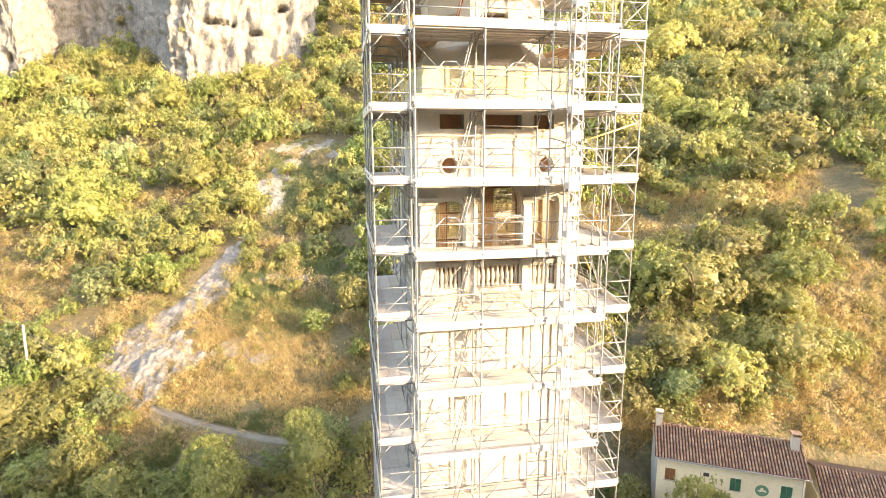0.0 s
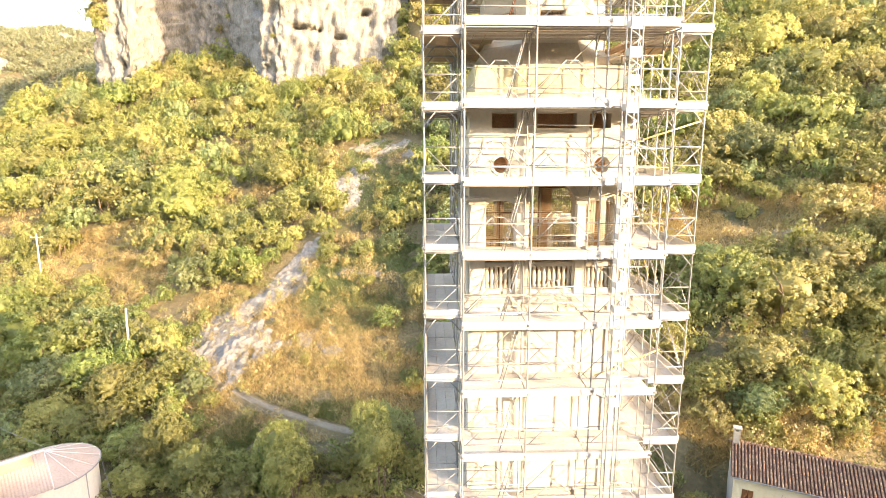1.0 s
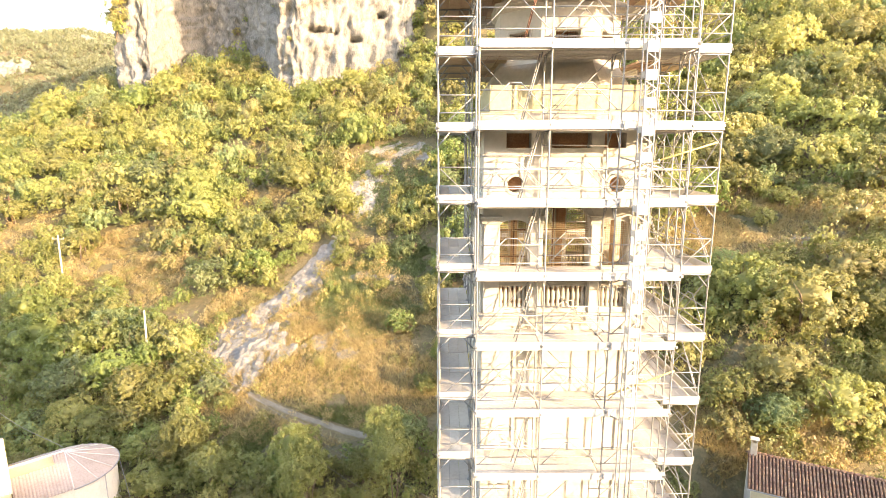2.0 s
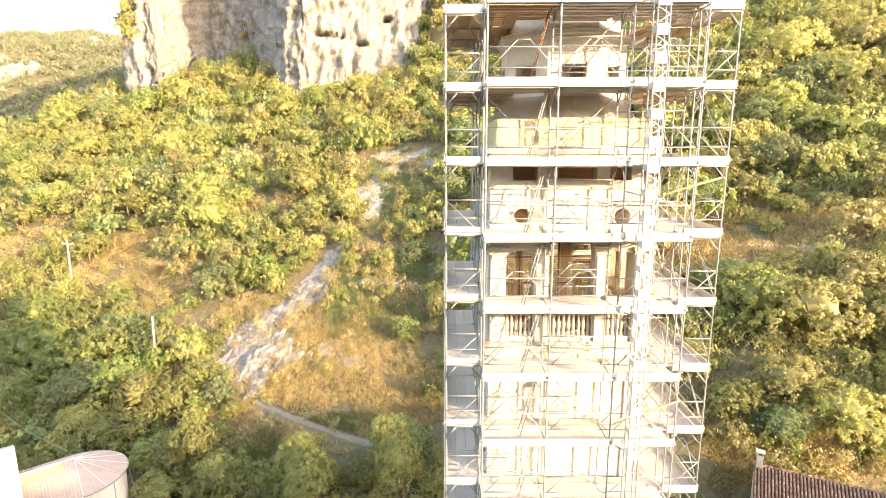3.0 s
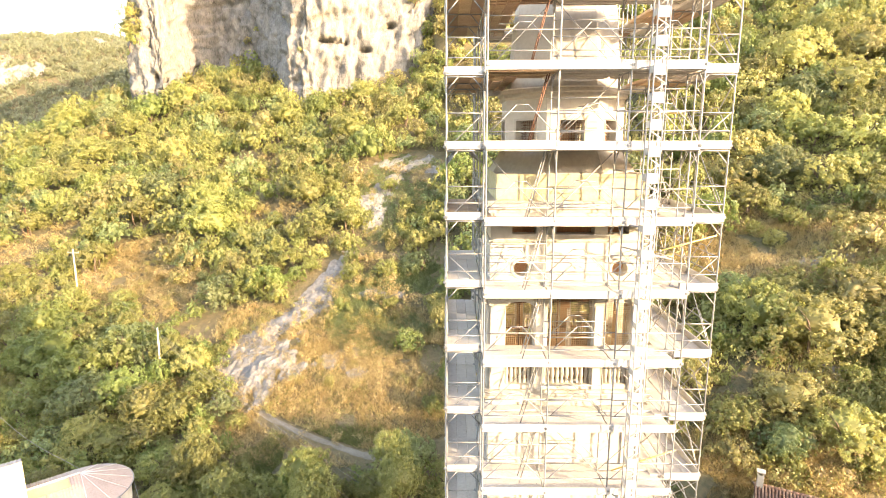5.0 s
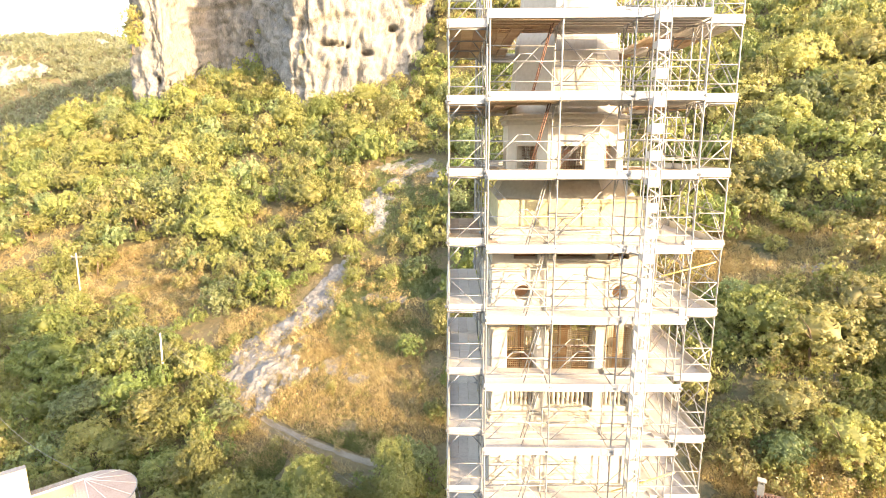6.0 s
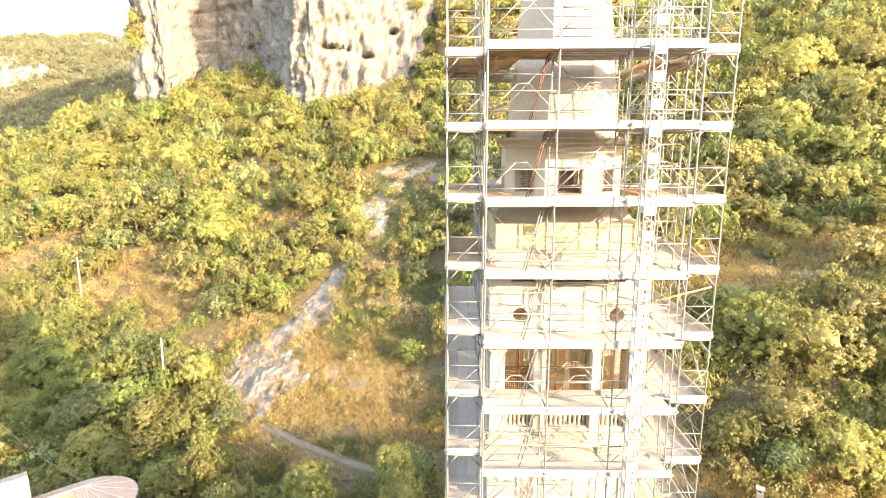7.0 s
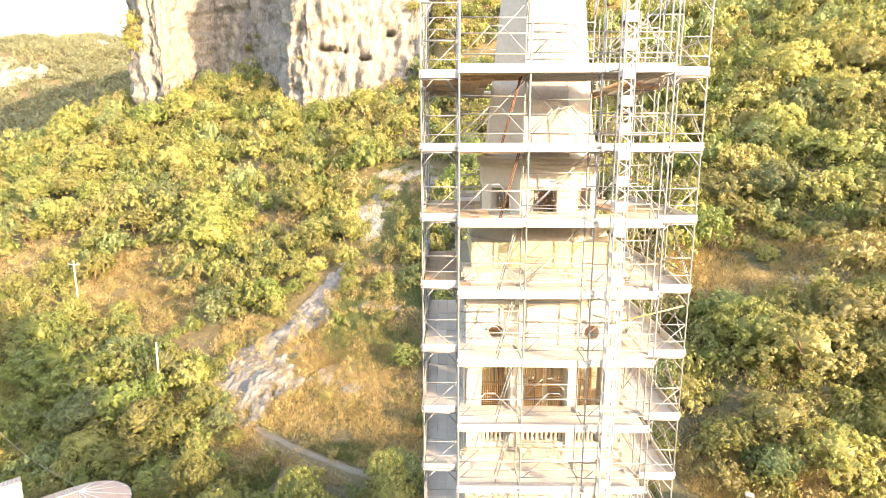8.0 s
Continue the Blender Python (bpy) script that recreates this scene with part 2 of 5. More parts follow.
def ground_material():
    m = material("hillside_soil", [(0.08, 0.085, 0.04), (0.12, 0.105, 0.055), (0.175, 0.135, 0.07), (0.235, 0.185, 0.105)], 0.2, 0.95, bump=0.8, bump_scale=3.0, bump_dist=0.25, detail_mix=0.42)
    return m


build_ground()


def build_cliff():
    pts = [Vector((x, y, 0)) for x, y in CLIFF]
    lens = [0.0]
    for a, b in zip(pts, pts[1:]):
        lens.append(lens[-1] + (b - a).length)
    s = np.arange(0, lens[-1], 0.5)
    px = np.interp(s, lens, [p.x for p in pts])
    py = np.interp(s, lens, [p.y for p in pts])
    ker = np.ones(9) / 9
    pad = lambda a: np.convolve(np.pad(a, 4, mode="edge"), ker, "valid")
    px, py = pad(px), pad(py)
    tx, ty = np.gradient(px), np.gradient(py)
    ln = np.hypot(tx, ty)
    nx, ny = ty / ln, -tx / ln
    base = ground_z(px, py - 6) - 6
    t = np.arange(0, 56, 0.5)
    S, T = np.meshgrid(s, t)
    Z = base[None] + T
    # vertical ribs and flutes, ledges, fine relief
    rel = 2.8 * noise2(S, T * 0.25, 11, 3, 0.07) - 2.6 * np.abs(noise2(S, T * 0.15, 12, 4, 0.2)) + 2.0 * noise2(S, T * 0.4, 13, 4, 0.35) - 1.9 * np.abs(noise2(S, T * 0.3, 16, 4, 0.6)) + 0.9 * noise2(S, T, 14, 3, 0.9)
    rel -= 1.3 * smooth(0.15, 0.45, noise2(S * 0.3, T, 15, 3, 0.22))
    rel -= 0.06 * T
    X, Y = px[None] + nx[None] * rel, py[None] + ny[None] * rel
    # small caves under ledges
    for cx, cz, w, h, deep in ((-31.5, 54.5, 2.6, 0.9, 4.0), (-27.8, 54.2, 2.0, 0.8, 3.5), (-21.8, 52.6, 2.0, 1.0, 4.0), (-14.9, 59.4, 1.5, 1.0, 3.5), (-86.0, 47.0, 1.2, 1.8, 3.0), (-66.0, 46.5, 1.0, 2.0, 3.0)):
        k = np.exp(-(((X - cx) / (0.85 * w)) ** 4 + ((Z - cz - 0.3 * noise2(X, Z, 17, 2, 0.8)) / (0.6 * h)) ** 4))
        Y = Y + deep * k
    verts = np.stack([X, Y, Z], -1).reshape(-1, 3)
    n = len(s)
    i = (np.arange(len(t) - 1)[:, None] * n + np.arange(n - 1)[None]).ravel()
    faces = np.stack([i, i + 1, i + n + 1, i + n], -1)
    m = material("cliff_limestone", [(0.06, 0.06, 0.06), (0.15, 0.148, 0.145), (0.205, 0.203, 0.198), (0.265, 0.262, 0.256)], 0.42, 0.95, bump=0.8, bump_scale=1.4, bump_dist=0.5, detail_mix=0.5, stretch=(1, 1, 0.22))
    ob = new("cliff", array_mesh("cliff", verts, faces, m, False))
    tagged(ob, "tall pale grey limestone cliff with small caves", "cliff", kind="structure")


build_cliff()

# ---------------------------------------------------------------- bell tower
TX, TY, HALF = 4.62, 18.05, 2.40      # axis of the tower and half its width
BASE = -10.0
tower = thing("bell_tower", (TX, TY, BASE), "white plastered church bell tower with arched belfry, octagonal drum and spire", "tower")


def arch_loop(xc, w, zb, zt, n=10):
    """An opening with a round head: its outline."""
    r = w / 2
    pts = [(xc - r, zb), (xc + r, zb)]
    return pts + [(xc + r * math.cos(a), zt - r + r * math.sin(a)) for a in (math.pi * i / n for i in range(n + 1))]


def low_arch_loop(xc, w, zb, zt, rise=0.16, n=8):
    """An opening with a flat, slightly arched head."""
    r = w / 2
    return [(xc - r, zb), (xc + r, zb)] + [(xc + r * math.cos(math.pi * i / n), zt - rise + rise * math.sin(math.pi * i / n)) for i in range(n + 1)]


def rect_loop(x0, x1, z0, z1):
    return [(x0, z0), (x1, z0), (x1, z1), (x0, z1)]


def ring_loop(xc, zc, r, n=20):
    return [(xc + r * math.cos(2 * math.pi * i / n), zc + r * math.sin(2 * math.pi * i / n)) for i in range(n)]


def slab(bm, outer, holes, y0, y1):
    """A wall with openings through it: outline and holes in (x, z), from y0 to y1."""
    loops = [outer] + list(holes)
    flat = [p for lp in loops for p in lp]
    tris = tessellate_polygon([[Vector((x, z, 0)) for x, z in lp] for lp in loops])
    front = [bm.verts.new((x, y0, z)) for x, z in flat]
    back = [bm.verts.new((x, y1, z)) for x, z in flat]
    for t in tris:
        for vs in ([front[i] for i in t], [back[i] for i in reversed(t)]):
            try:
                bm.faces.new(vs)
            except ValueError:
                pass
    k = 0
    for lp in loops:
        n = len(lp)
        for i in range(n):
            a, b = k + i, k + (i + 1) % n
            bm.faces.new((front[a], front[b], back[b], back[a]))
        k += n


def square_ring(bm, half, z0, z1, half2=None, inner=None):
    """A square band round the tower's axis, from half width at the foot to half2 at the head."""
    h2 = half if half2 is None else half2
    lo = [bm.verts.new((sx * half, sy * half, z0)) for sx, sy in ((-1, -1), (1, -1), (1, 1), (-1, 1))]
    hi = [bm.verts.new((sx * h2, sy * h2, z1)) for sx, sy in ((-1, -1), (1, -1), (1, 1), (-1, 1))]
    for i in range(4):
        bm.faces.new((lo[i], lo[(i + 1) % 4], hi[(i + 1) % 4], hi[i]))
    bm.faces.new(lo[::-1])
    bm.faces.new(hi)


def turned(k):
    return Matrix.Rotation(math.pi / 2 * k, 4, "Z")


def Z(z):
    return z - BASE


def build_tower():
    # shaft: four walls with long recessed panels
    bm = bmesh.new()
    square_ring(bm, HALF - 0.06, 0, Z(20.55))
    part("shaft", bm, M_PLASTER, tower)
    for k in range(4):
        for x0, x1 in ((-2.4, -1.86), (1.86, 2.4)):
            bm = bmesh.new()
            box(bm, (x0, -HALF, 0), (x1 - (0.004 if x1 > 2 else 0), -HALF + 0.1, Z(20.3)), 0.01)
            part("pilaster", bm, M_PLASTER, tower, m=turned(k))
    for z0, z1, h in ((20.3, 20.48, 2.5), (20.48, 20.62, 2.58), (20.62, 20.7, 2.52)):
        bm = bmesh.new()
        square_ring(bm, h, Z(z0), Z(z1))
        part("belfry_cornice", bm, M_STONE, tower)
    # belfry stage with a wide arch between two narrow ones on each side
    wall = bmesh.new()
    outer = rect_loop(-HALF, HALF, Z(20.7), Z(26.25))
    holes = [arch_loop(0.06, 1.36, Z(20.85), Z(24.06)), low_arch_loop(-1.48, 0.84, Z(20.85), Z(23.52)), low_arch_loop(1.48, 0.84, Z(20.85), Z(23.52)),
             ring_loop(-1.47, Z(24.56), 0.235), ring_loop(1.47, Z(24.56), 0.235),
             rect_loop(-1.76, -1.05, Z(25.60), Z(26.02)), rect_loop(-0.46, 0.68, Z(25.60), Z(26.02)), rect_loop(1.05, 1.68, Z(25.60), Z(26.02))]
    slab(wall, outer, holes, -HALF, -HALF + 0.45)
    wall_mesh = mesh_of("belfry_wall", wall, M_PLASTER)
    for k in range(4):
        piece("belfry_wall", wall_mesh, tower, turned(k) @ Matrix.Diagonal(((1 if k % 2 == 0 else 0.812), 1, 1, 1)))
    # inside lining of the back and side walls is bare brick
    for k in range(4):
        bm = bmesh.new()
        slab(bm, rect_loop(-1.93, 1.93, Z(20.8), Z(26.1)), [arch_loop(0.06, 1.44, Z(20.9), Z(24.1)), low_arch_loop(-1.46, 0.90, Z(20.9), Z(23.6)), low_arch_loop(1.46, 0.90, Z(20.9), Z(23.6))], -HALF + 0.453, -HALF + 0.50)
        part("brick_lining", bm, M_INNER, tower, m=turned(k))
    bm = bmesh.new()
    box(bm, (-1.94, -1.94, Z(20.70)), (1.94, 1.94, Z(20.82)))
    part("belfry_floor", bm, M_INNER, tower)
    bm = bmesh.new()
    box(bm, (-1.94, -1.94, Z(24.15)), (1.94, 1.94, Z(24.3)))
    part("belfry_ceiling", bm, M_INNER, tower)
    for k in range(4):
        R = turned(k)
        # pilasters, capitals and string course
        for xc, w in ((-2.15, 0.46), (-0.84, 0.34), (0.93, 0.28), (2.15, 0.46)):
            bm = bmesh.new()
            box(bm, (xc - w / 2, -HALF - 0.07, Z(20.7)), (xc + w / 2, -HALF - 0.002, Z(23.42)), 0.012)
            part("pilaster", bm, M_PLASTER, tower, m=R)
            bm = bmesh.new()
            for j, (z0, z1, e) in enumerate(((23.42, 23.48, 0.05), (23.48, 23.56, 0.03), (23.56, 23.64, 0.08))):
                box(bm, (xc - w / 2 - e, -HALF - 0.07 - e, Z(z0)), (xc + w / 2 + e, -HALF - 0.002, Z(z1)), 0.008)
            part("capital", bm, M_STONE, tower, m=R)
        # moulding round the wide arch
        bm = bmesh.new()
        lo, hi = [], []
        for i in range(17):
            a = math.pi * i / 16
            for r, row in ((0.69, lo), (0.84, hi)):
                row.append((0.06 + r * math.cos(a), Z(23.38) + r * math.sin(a)))
        slab(bm, hi + lo[::-1], [], -HALF - 0.06, -HALF - 0.002)
        part("archivolt", bm, M_STONE, tower, m=R)
        for xc in (-1.47, 1.47):
            bm = bmesh.new()
            slab(bm, ring_loop(xc, Z(24.56), 0.31), [ring_loop(xc, Z(24.56), 0.237)], -HALF - 0.035, -HALF - 0.002)
            part("oculus_ring", bm, M_PLASTER, tower, m=R)
        # balustrades
        for x0, x1, n in ((-1.90, -1.06, 6), (-0.62, 0.74, 9), (1.06, 1.90, 6)):
            bm = bmesh.new()
            box(bm, (x0, -HALF + 0.02, Z(21.52)), (x1, -HALF + 0.30, Z(21.66)), 0.015)
            part("balustrade_rail", bm, M_STONE, tower, m=R)
            for i in range(n):
                x = x0 + (x1 - x0) * (i + 0.5) / n
                bm = bmesh.new()
                prof = ((0.055, 20.85), (0.055, 20.92), (0.035, 20.97), (0.06, 21.14), (0.055, 21.22), (0.03, 21.40), (0.05, 21.47), (0.05, 21.52))
                for (r, z), (r2, z2) in zip(prof, prof[1:]):
                    tube(bm, (x, -HALF + 0.16, Z(z)), (x, -HALF + 0.16, Z(z2)), r * 1.25, 6, r2 * 1.25, cap=False)
                bmesh.ops.remove_doubles(bm, verts=bm.verts, dist=0.002)
                part("baluster", bm, M_STONE, tower, m=R)
        # wire netting against birds
        for xc, w, zt in ((0.06, 1.34, 24.04), (-1.48, 0.82, 23.53), (1.48, 0.82, 23.53)):
            bm = bmesh.new()
            r = w / 2
            step = 0.062
            n = int(w / step)
            for i in range(1, n):
                x = -r + w * i / n
                top = zt - r + math.sqrt(max(0, r * r - x * x)) if w > 1 else zt - 0.08
                tube(bm, (xc + x, -HALF + 0.10, Z(21.67)), (xc + x, -HALF + 0.10, Z(top)), 0.0065, 3, cap=False)
            z = 21.7
            while z < zt:
                half = r if z < zt - r or w < 1 else math.sqrt(max(0, r * r - (z - zt + r) ** 2))
                if half > 0.05:
                    tube(bm, (xc - half, -HALF + 0.105, Z(z)), (xc + half, -HALF + 0.105, Z(z)), 0.0065, 3, cap=False)
                z += step
            part("netting", bm, M_NET, tower, m=R)
    # loose gear standing behind the net
    bm = bmesh.new()
    box(bm, (0.30, -0.95, Z(22.15)), (0.42, -0.87, Z(22.85)), 0.01)
    box(bm, (0.28, -1.0, Z(20.821)), (0.44, -0.84, Z(22.149)), 0.01)
    part("white_post", bm, M_WHITE, tower, "white painted post inside the belfry")
    bm = bmesh.new()
    box(bm, (-0.50, -1.1, Z(22.2)), (-0.24, -0.9, Z(22.48)), 0.01)
    box(bm, (-0.40, -1.03, Z(20.821)), (-0.34, -0.97, Z(22.199)), 0.005)
    part("white_box", bm, M_WHITE, tower, "white box on a stand inside the belfry")
    bars = [((-1.85, -0.4, Z(z)), (1.85, -0.3, Z(z + 0.05))) for z in (22.0, 22.9, 23.7)] + [((x, -0.35, Z(20.82)), (x, -0.3, Z(24.1))) for x in (-1.2, 0.1, 1.25)]
    for p, q in bars:
        bm = bmesh.new()
        tube(bm, p, q, 0.03)
        part("trestle_bar", bm, M_RUST, tower)
    # main cornice
    for z0, z1, h in ((25.35, 25.43, 2.45), (26.25, 26.36, 2.47), (26.36, 26.50, 2.56), (26.50, 26.58, 2.50)):
        bm = bmesh.new()
        if z0 < 26:
            for k in range(4):
                b2 = bmesh.new()
                box(b2, (-2.45, -2.45, Z(z0)), (2.45, -HALF - 0.001, Z(z1)), 0.01)
                part("string_course", b2, M_STONE, tower, m=turned(k) @ Matrix.Diagonal(((1, 1, 1, 1) if k % 2 == 0 else (0.978, 1, 1, 1))))
            bm.free()
            continue
        square_ring(bm, h, Z(z0), Z(z1))
        part("main_cornice", bm, M_STONE, tower)
    # attic, its coved top and the octagonal drum
    bm = bmesh.new()
    square_ring(bm, 2.24, Z(26.58), Z(27.35))
    part("attic", bm, M_OCHRE_WALL, tower)
    oct_ = lambda ap, z: [(ap / math.cos(math.pi / 8) * math.cos(math.pi / 8 + math.pi / 4 * i), ap / math.cos(math.pi / 8) * math.sin(math.pi / 8 + math.pi / 4 * i), Z(z)) for i in range(8)]

    def prism(sections, mat, name):
        bm = bmesh.new()
        rings = [[bm.verts.new(p) for p in oct_(ap, z)] for ap, z in sections]
        for a, b in zip(rings, rings[1:]):
            for i in range(8):
                bm.faces.new((a[i], a[(i + 1) % 8], b[(i + 1) % 8], b[i]))
        bm.faces.new(rings[0][::-1])
        bm.faces.new(rings[-1])
        return part(name, bm, mat, tower)
    bm = bmesh.new()
    sq = [bm.verts.new((x, y, Z(27.354))) for x, y in ((2.24, 0.9), (0.9, 2.24), (-0.9, 2.24), (-2.24, 0.9), (-2.24, -0.9), (-0.9, -2.24), (0.9, -2.24), (2.24, -0.9))]
    corner = [bm.verts.new((x, y, Z(27.354))) for x, y in ((2.24, 2.24), (-2.24, 2.24), (-2.24, -2.24), (2.24, -2.24))]
    top = [bm.verts.new(p) for p in oct_(1.84, 28.02)]
    for i in range(8):
        bm.faces.new((sq[i], sq[(i + 1) % 8], top[(i + 1) % 8], top[i]))
    tip = [bm.verts.new((x, y, Z(27.40))) for x, y in ((1.9, 1.9), (-1.9, 1.9), (-1.9, -1.9), (1.9, -1.9))]
    for c, e, i in zip(corner, tip, (0, 2, 4, 6)):
        for tri in ((sq[i], c, e), (c, sq[(i + 1) % 8], e), (sq[(i + 1) % 8], sq[i], e)):
            bm.faces.new(tri)
    bm.faces.new(top)
    part("coved_skirt", bm, M_SPIRE, tower)
    # drum walls, one to each side of the octagon
    side = 1.84 * math.tan(math.pi / 8)
    for i in range(8):
        bm = bmesh.new()
        hole = [rect_loop(-0.36, 0.36, Z(28.22), Z(28.92))]
        slab(bm, rect_loop(-side, side, Z(28.0), Z(29.55)), hole, -1.84, -1.50)
        part("drum_wall", bm, M_PLASTER, tower, m=Matrix.Rotation(math.pi / 4 * i, 4, "Z"))
        bm = bmesh.new()
        slab(bm, rect_loop(-0.42, 0.42, Z(28.14), Z(28.98)), [rect_loop(-0.36, 0.36, Z(28.22), Z(28.92))], -1.862, -1.838)
        part("window_surround", bm, M_STONE, tower, m=Matrix.Rotation(math.pi / 4 * i, 4, "Z"))
        bm = bmesh.new()
        for j in range(1, 9):
            tube(bm, (-0.36 + 0.08 * j, -1.6, Z(28.22)), (-0.36 + 0.08 * j, -1.6, Z(28.92)), 0.006, 3, cap=False)
        for j in range(1, 9):
            tube(bm, (-0.36, -1.605, Z(28.22) + 0.08 * j), (0.36, -1.605, Z(28.22) + 0.08 * j), 0.006, 3, cap=False)
        part("netting", bm, M_RUST, tower, m=Matrix.Rotation(math.pi / 4 * i, 4, "Z"))
    prism([(1.5, 29.40), (1.5, 29.55)], M_INNER, "drum_ceiling")
    prism([(1.86, 29.55), (1.92, 29.62), (1.92, 29.70), (1.98, 29.74), (1.98, 29.84), (1.78, 29.90)], M_STONE, "drum_cornice")
    prism([(1.72, 29.90), (0.12, 46.5)], M_SPIRE, "spire")
    bm = bmesh.new()
    tube(bm, (0, 0, Z(46.4)), (0, 0, Z(48.2)), 0.04)
    tube(bm, (-0.4, 0, Z(47.7)), (0.4, 0, Z(47.7)), 0.04)
    part("cross", bm, M_DARK, tower)


build_tower()


# ---------------------------------------------------------------- scaffold
TOP_DECK = 32.08
LIFT = 2.0
COLS = (1.96, 3.79, 5.62, 7.47)


def frame_mesh(depth):
    bm = bmesh.new()
    for v in (0, depth):
        tube(bm, (0, v, 0), (0, v, LIFT), 0.0242, 8, cap=False)
        tube(bm, (0, v, -0.03), (0, v, 0.05), 0.031, 8)
    tube(bm, (0, 0, LIFT - 0.04), (0, depth, LIFT - 0.04), 0.024)
    tube(bm, (0, 0, LIFT - 0.42), (0, 0.32, LIFT - 0.05), 0.019)
    tube(bm, (0, depth, LIFT - 0.42), (0, depth - 0.32, LIFT - 0.05), 0.019)
    return mesh_of("frame", bm, M_ZINC)


def guard_mesh(w):
    """Guard rail of one bay: two rails and the raised middle with its two struts."""
    bm = bmesh.new()
    for z in (0.48, 0.98):
        tube(bm, (0, 0, z), (w, 0, z), 0.0165)
    tube(bm, (0.1, 0, 0.48), (w * 0.42, 0, 1.16), 0.0145)
    tube(bm, (w - 0.1, 0, 0.48), (w * 0.58, 0, 1.16), 0.0145)
    tube(bm, (w * 0.41, 0, 1.16), (w * 0.59, 0, 1.16), 0.0145)
    return mesh_of("guard_rail", bm, M_ZINC)


def rail_mesh(w):
    bm = bmesh.new()
    tube(bm, (0, 0, 0), (w, 0, 0), 0.0165)
    return mesh_of("rail", bm, M_ZINC)


def toe_mesh(w, h=0.23):
    bm = bmesh.new()
    box(bm, (0.0, -0.02, 0.0), (w, 0.012, h), 0.006)
    box(bm, (0.0, -0.03, h - 0.03), (w, -0.021, h - 0.005))
    return mesh_of("toe_board", bm, M_BOARD)


def plank_mesh(w, d, mat):
    bm = bmesh.new()
    box(bm, (0.02, 0.0, 0.0), (w - 0.02, d, 0.05), 0.006)
    box(bm, (0.02, 0.0, -0.03), (w - 0.02, 0.02, -0.001))
    box(bm, (0.02, d - 0.02, -0.03), (w - 0.02, d, -0.001))
    return mesh_of("plank", bm, mat)


def brace_mesh(w, h):
    bm = bmesh.new()
    tube(bm, (0, 0, 0), (w, 0, h), 0.015)
    return mesh_of("diagonal_brace", bm, M_ZINC)


def clamp_mesh():
    bm = bmesh.new()
    box(bm, (-0.05, -0.05, -0.05), (0.05, 0.05, 0.05), 0.015)
    box(bm, (-0.03, -0.085, -0.03), (0.06, -0.051, 0.04), 0.008)
    tube(bm, (0.065, -0.03, 0.0), (0.065, 0.06, 0.0), 0.012)
    return mesh_of("clamp", bm, M_ZINC)


ME_FRAME, ME_CLAMP = frame_mesh(1.05), clamp_mesh()


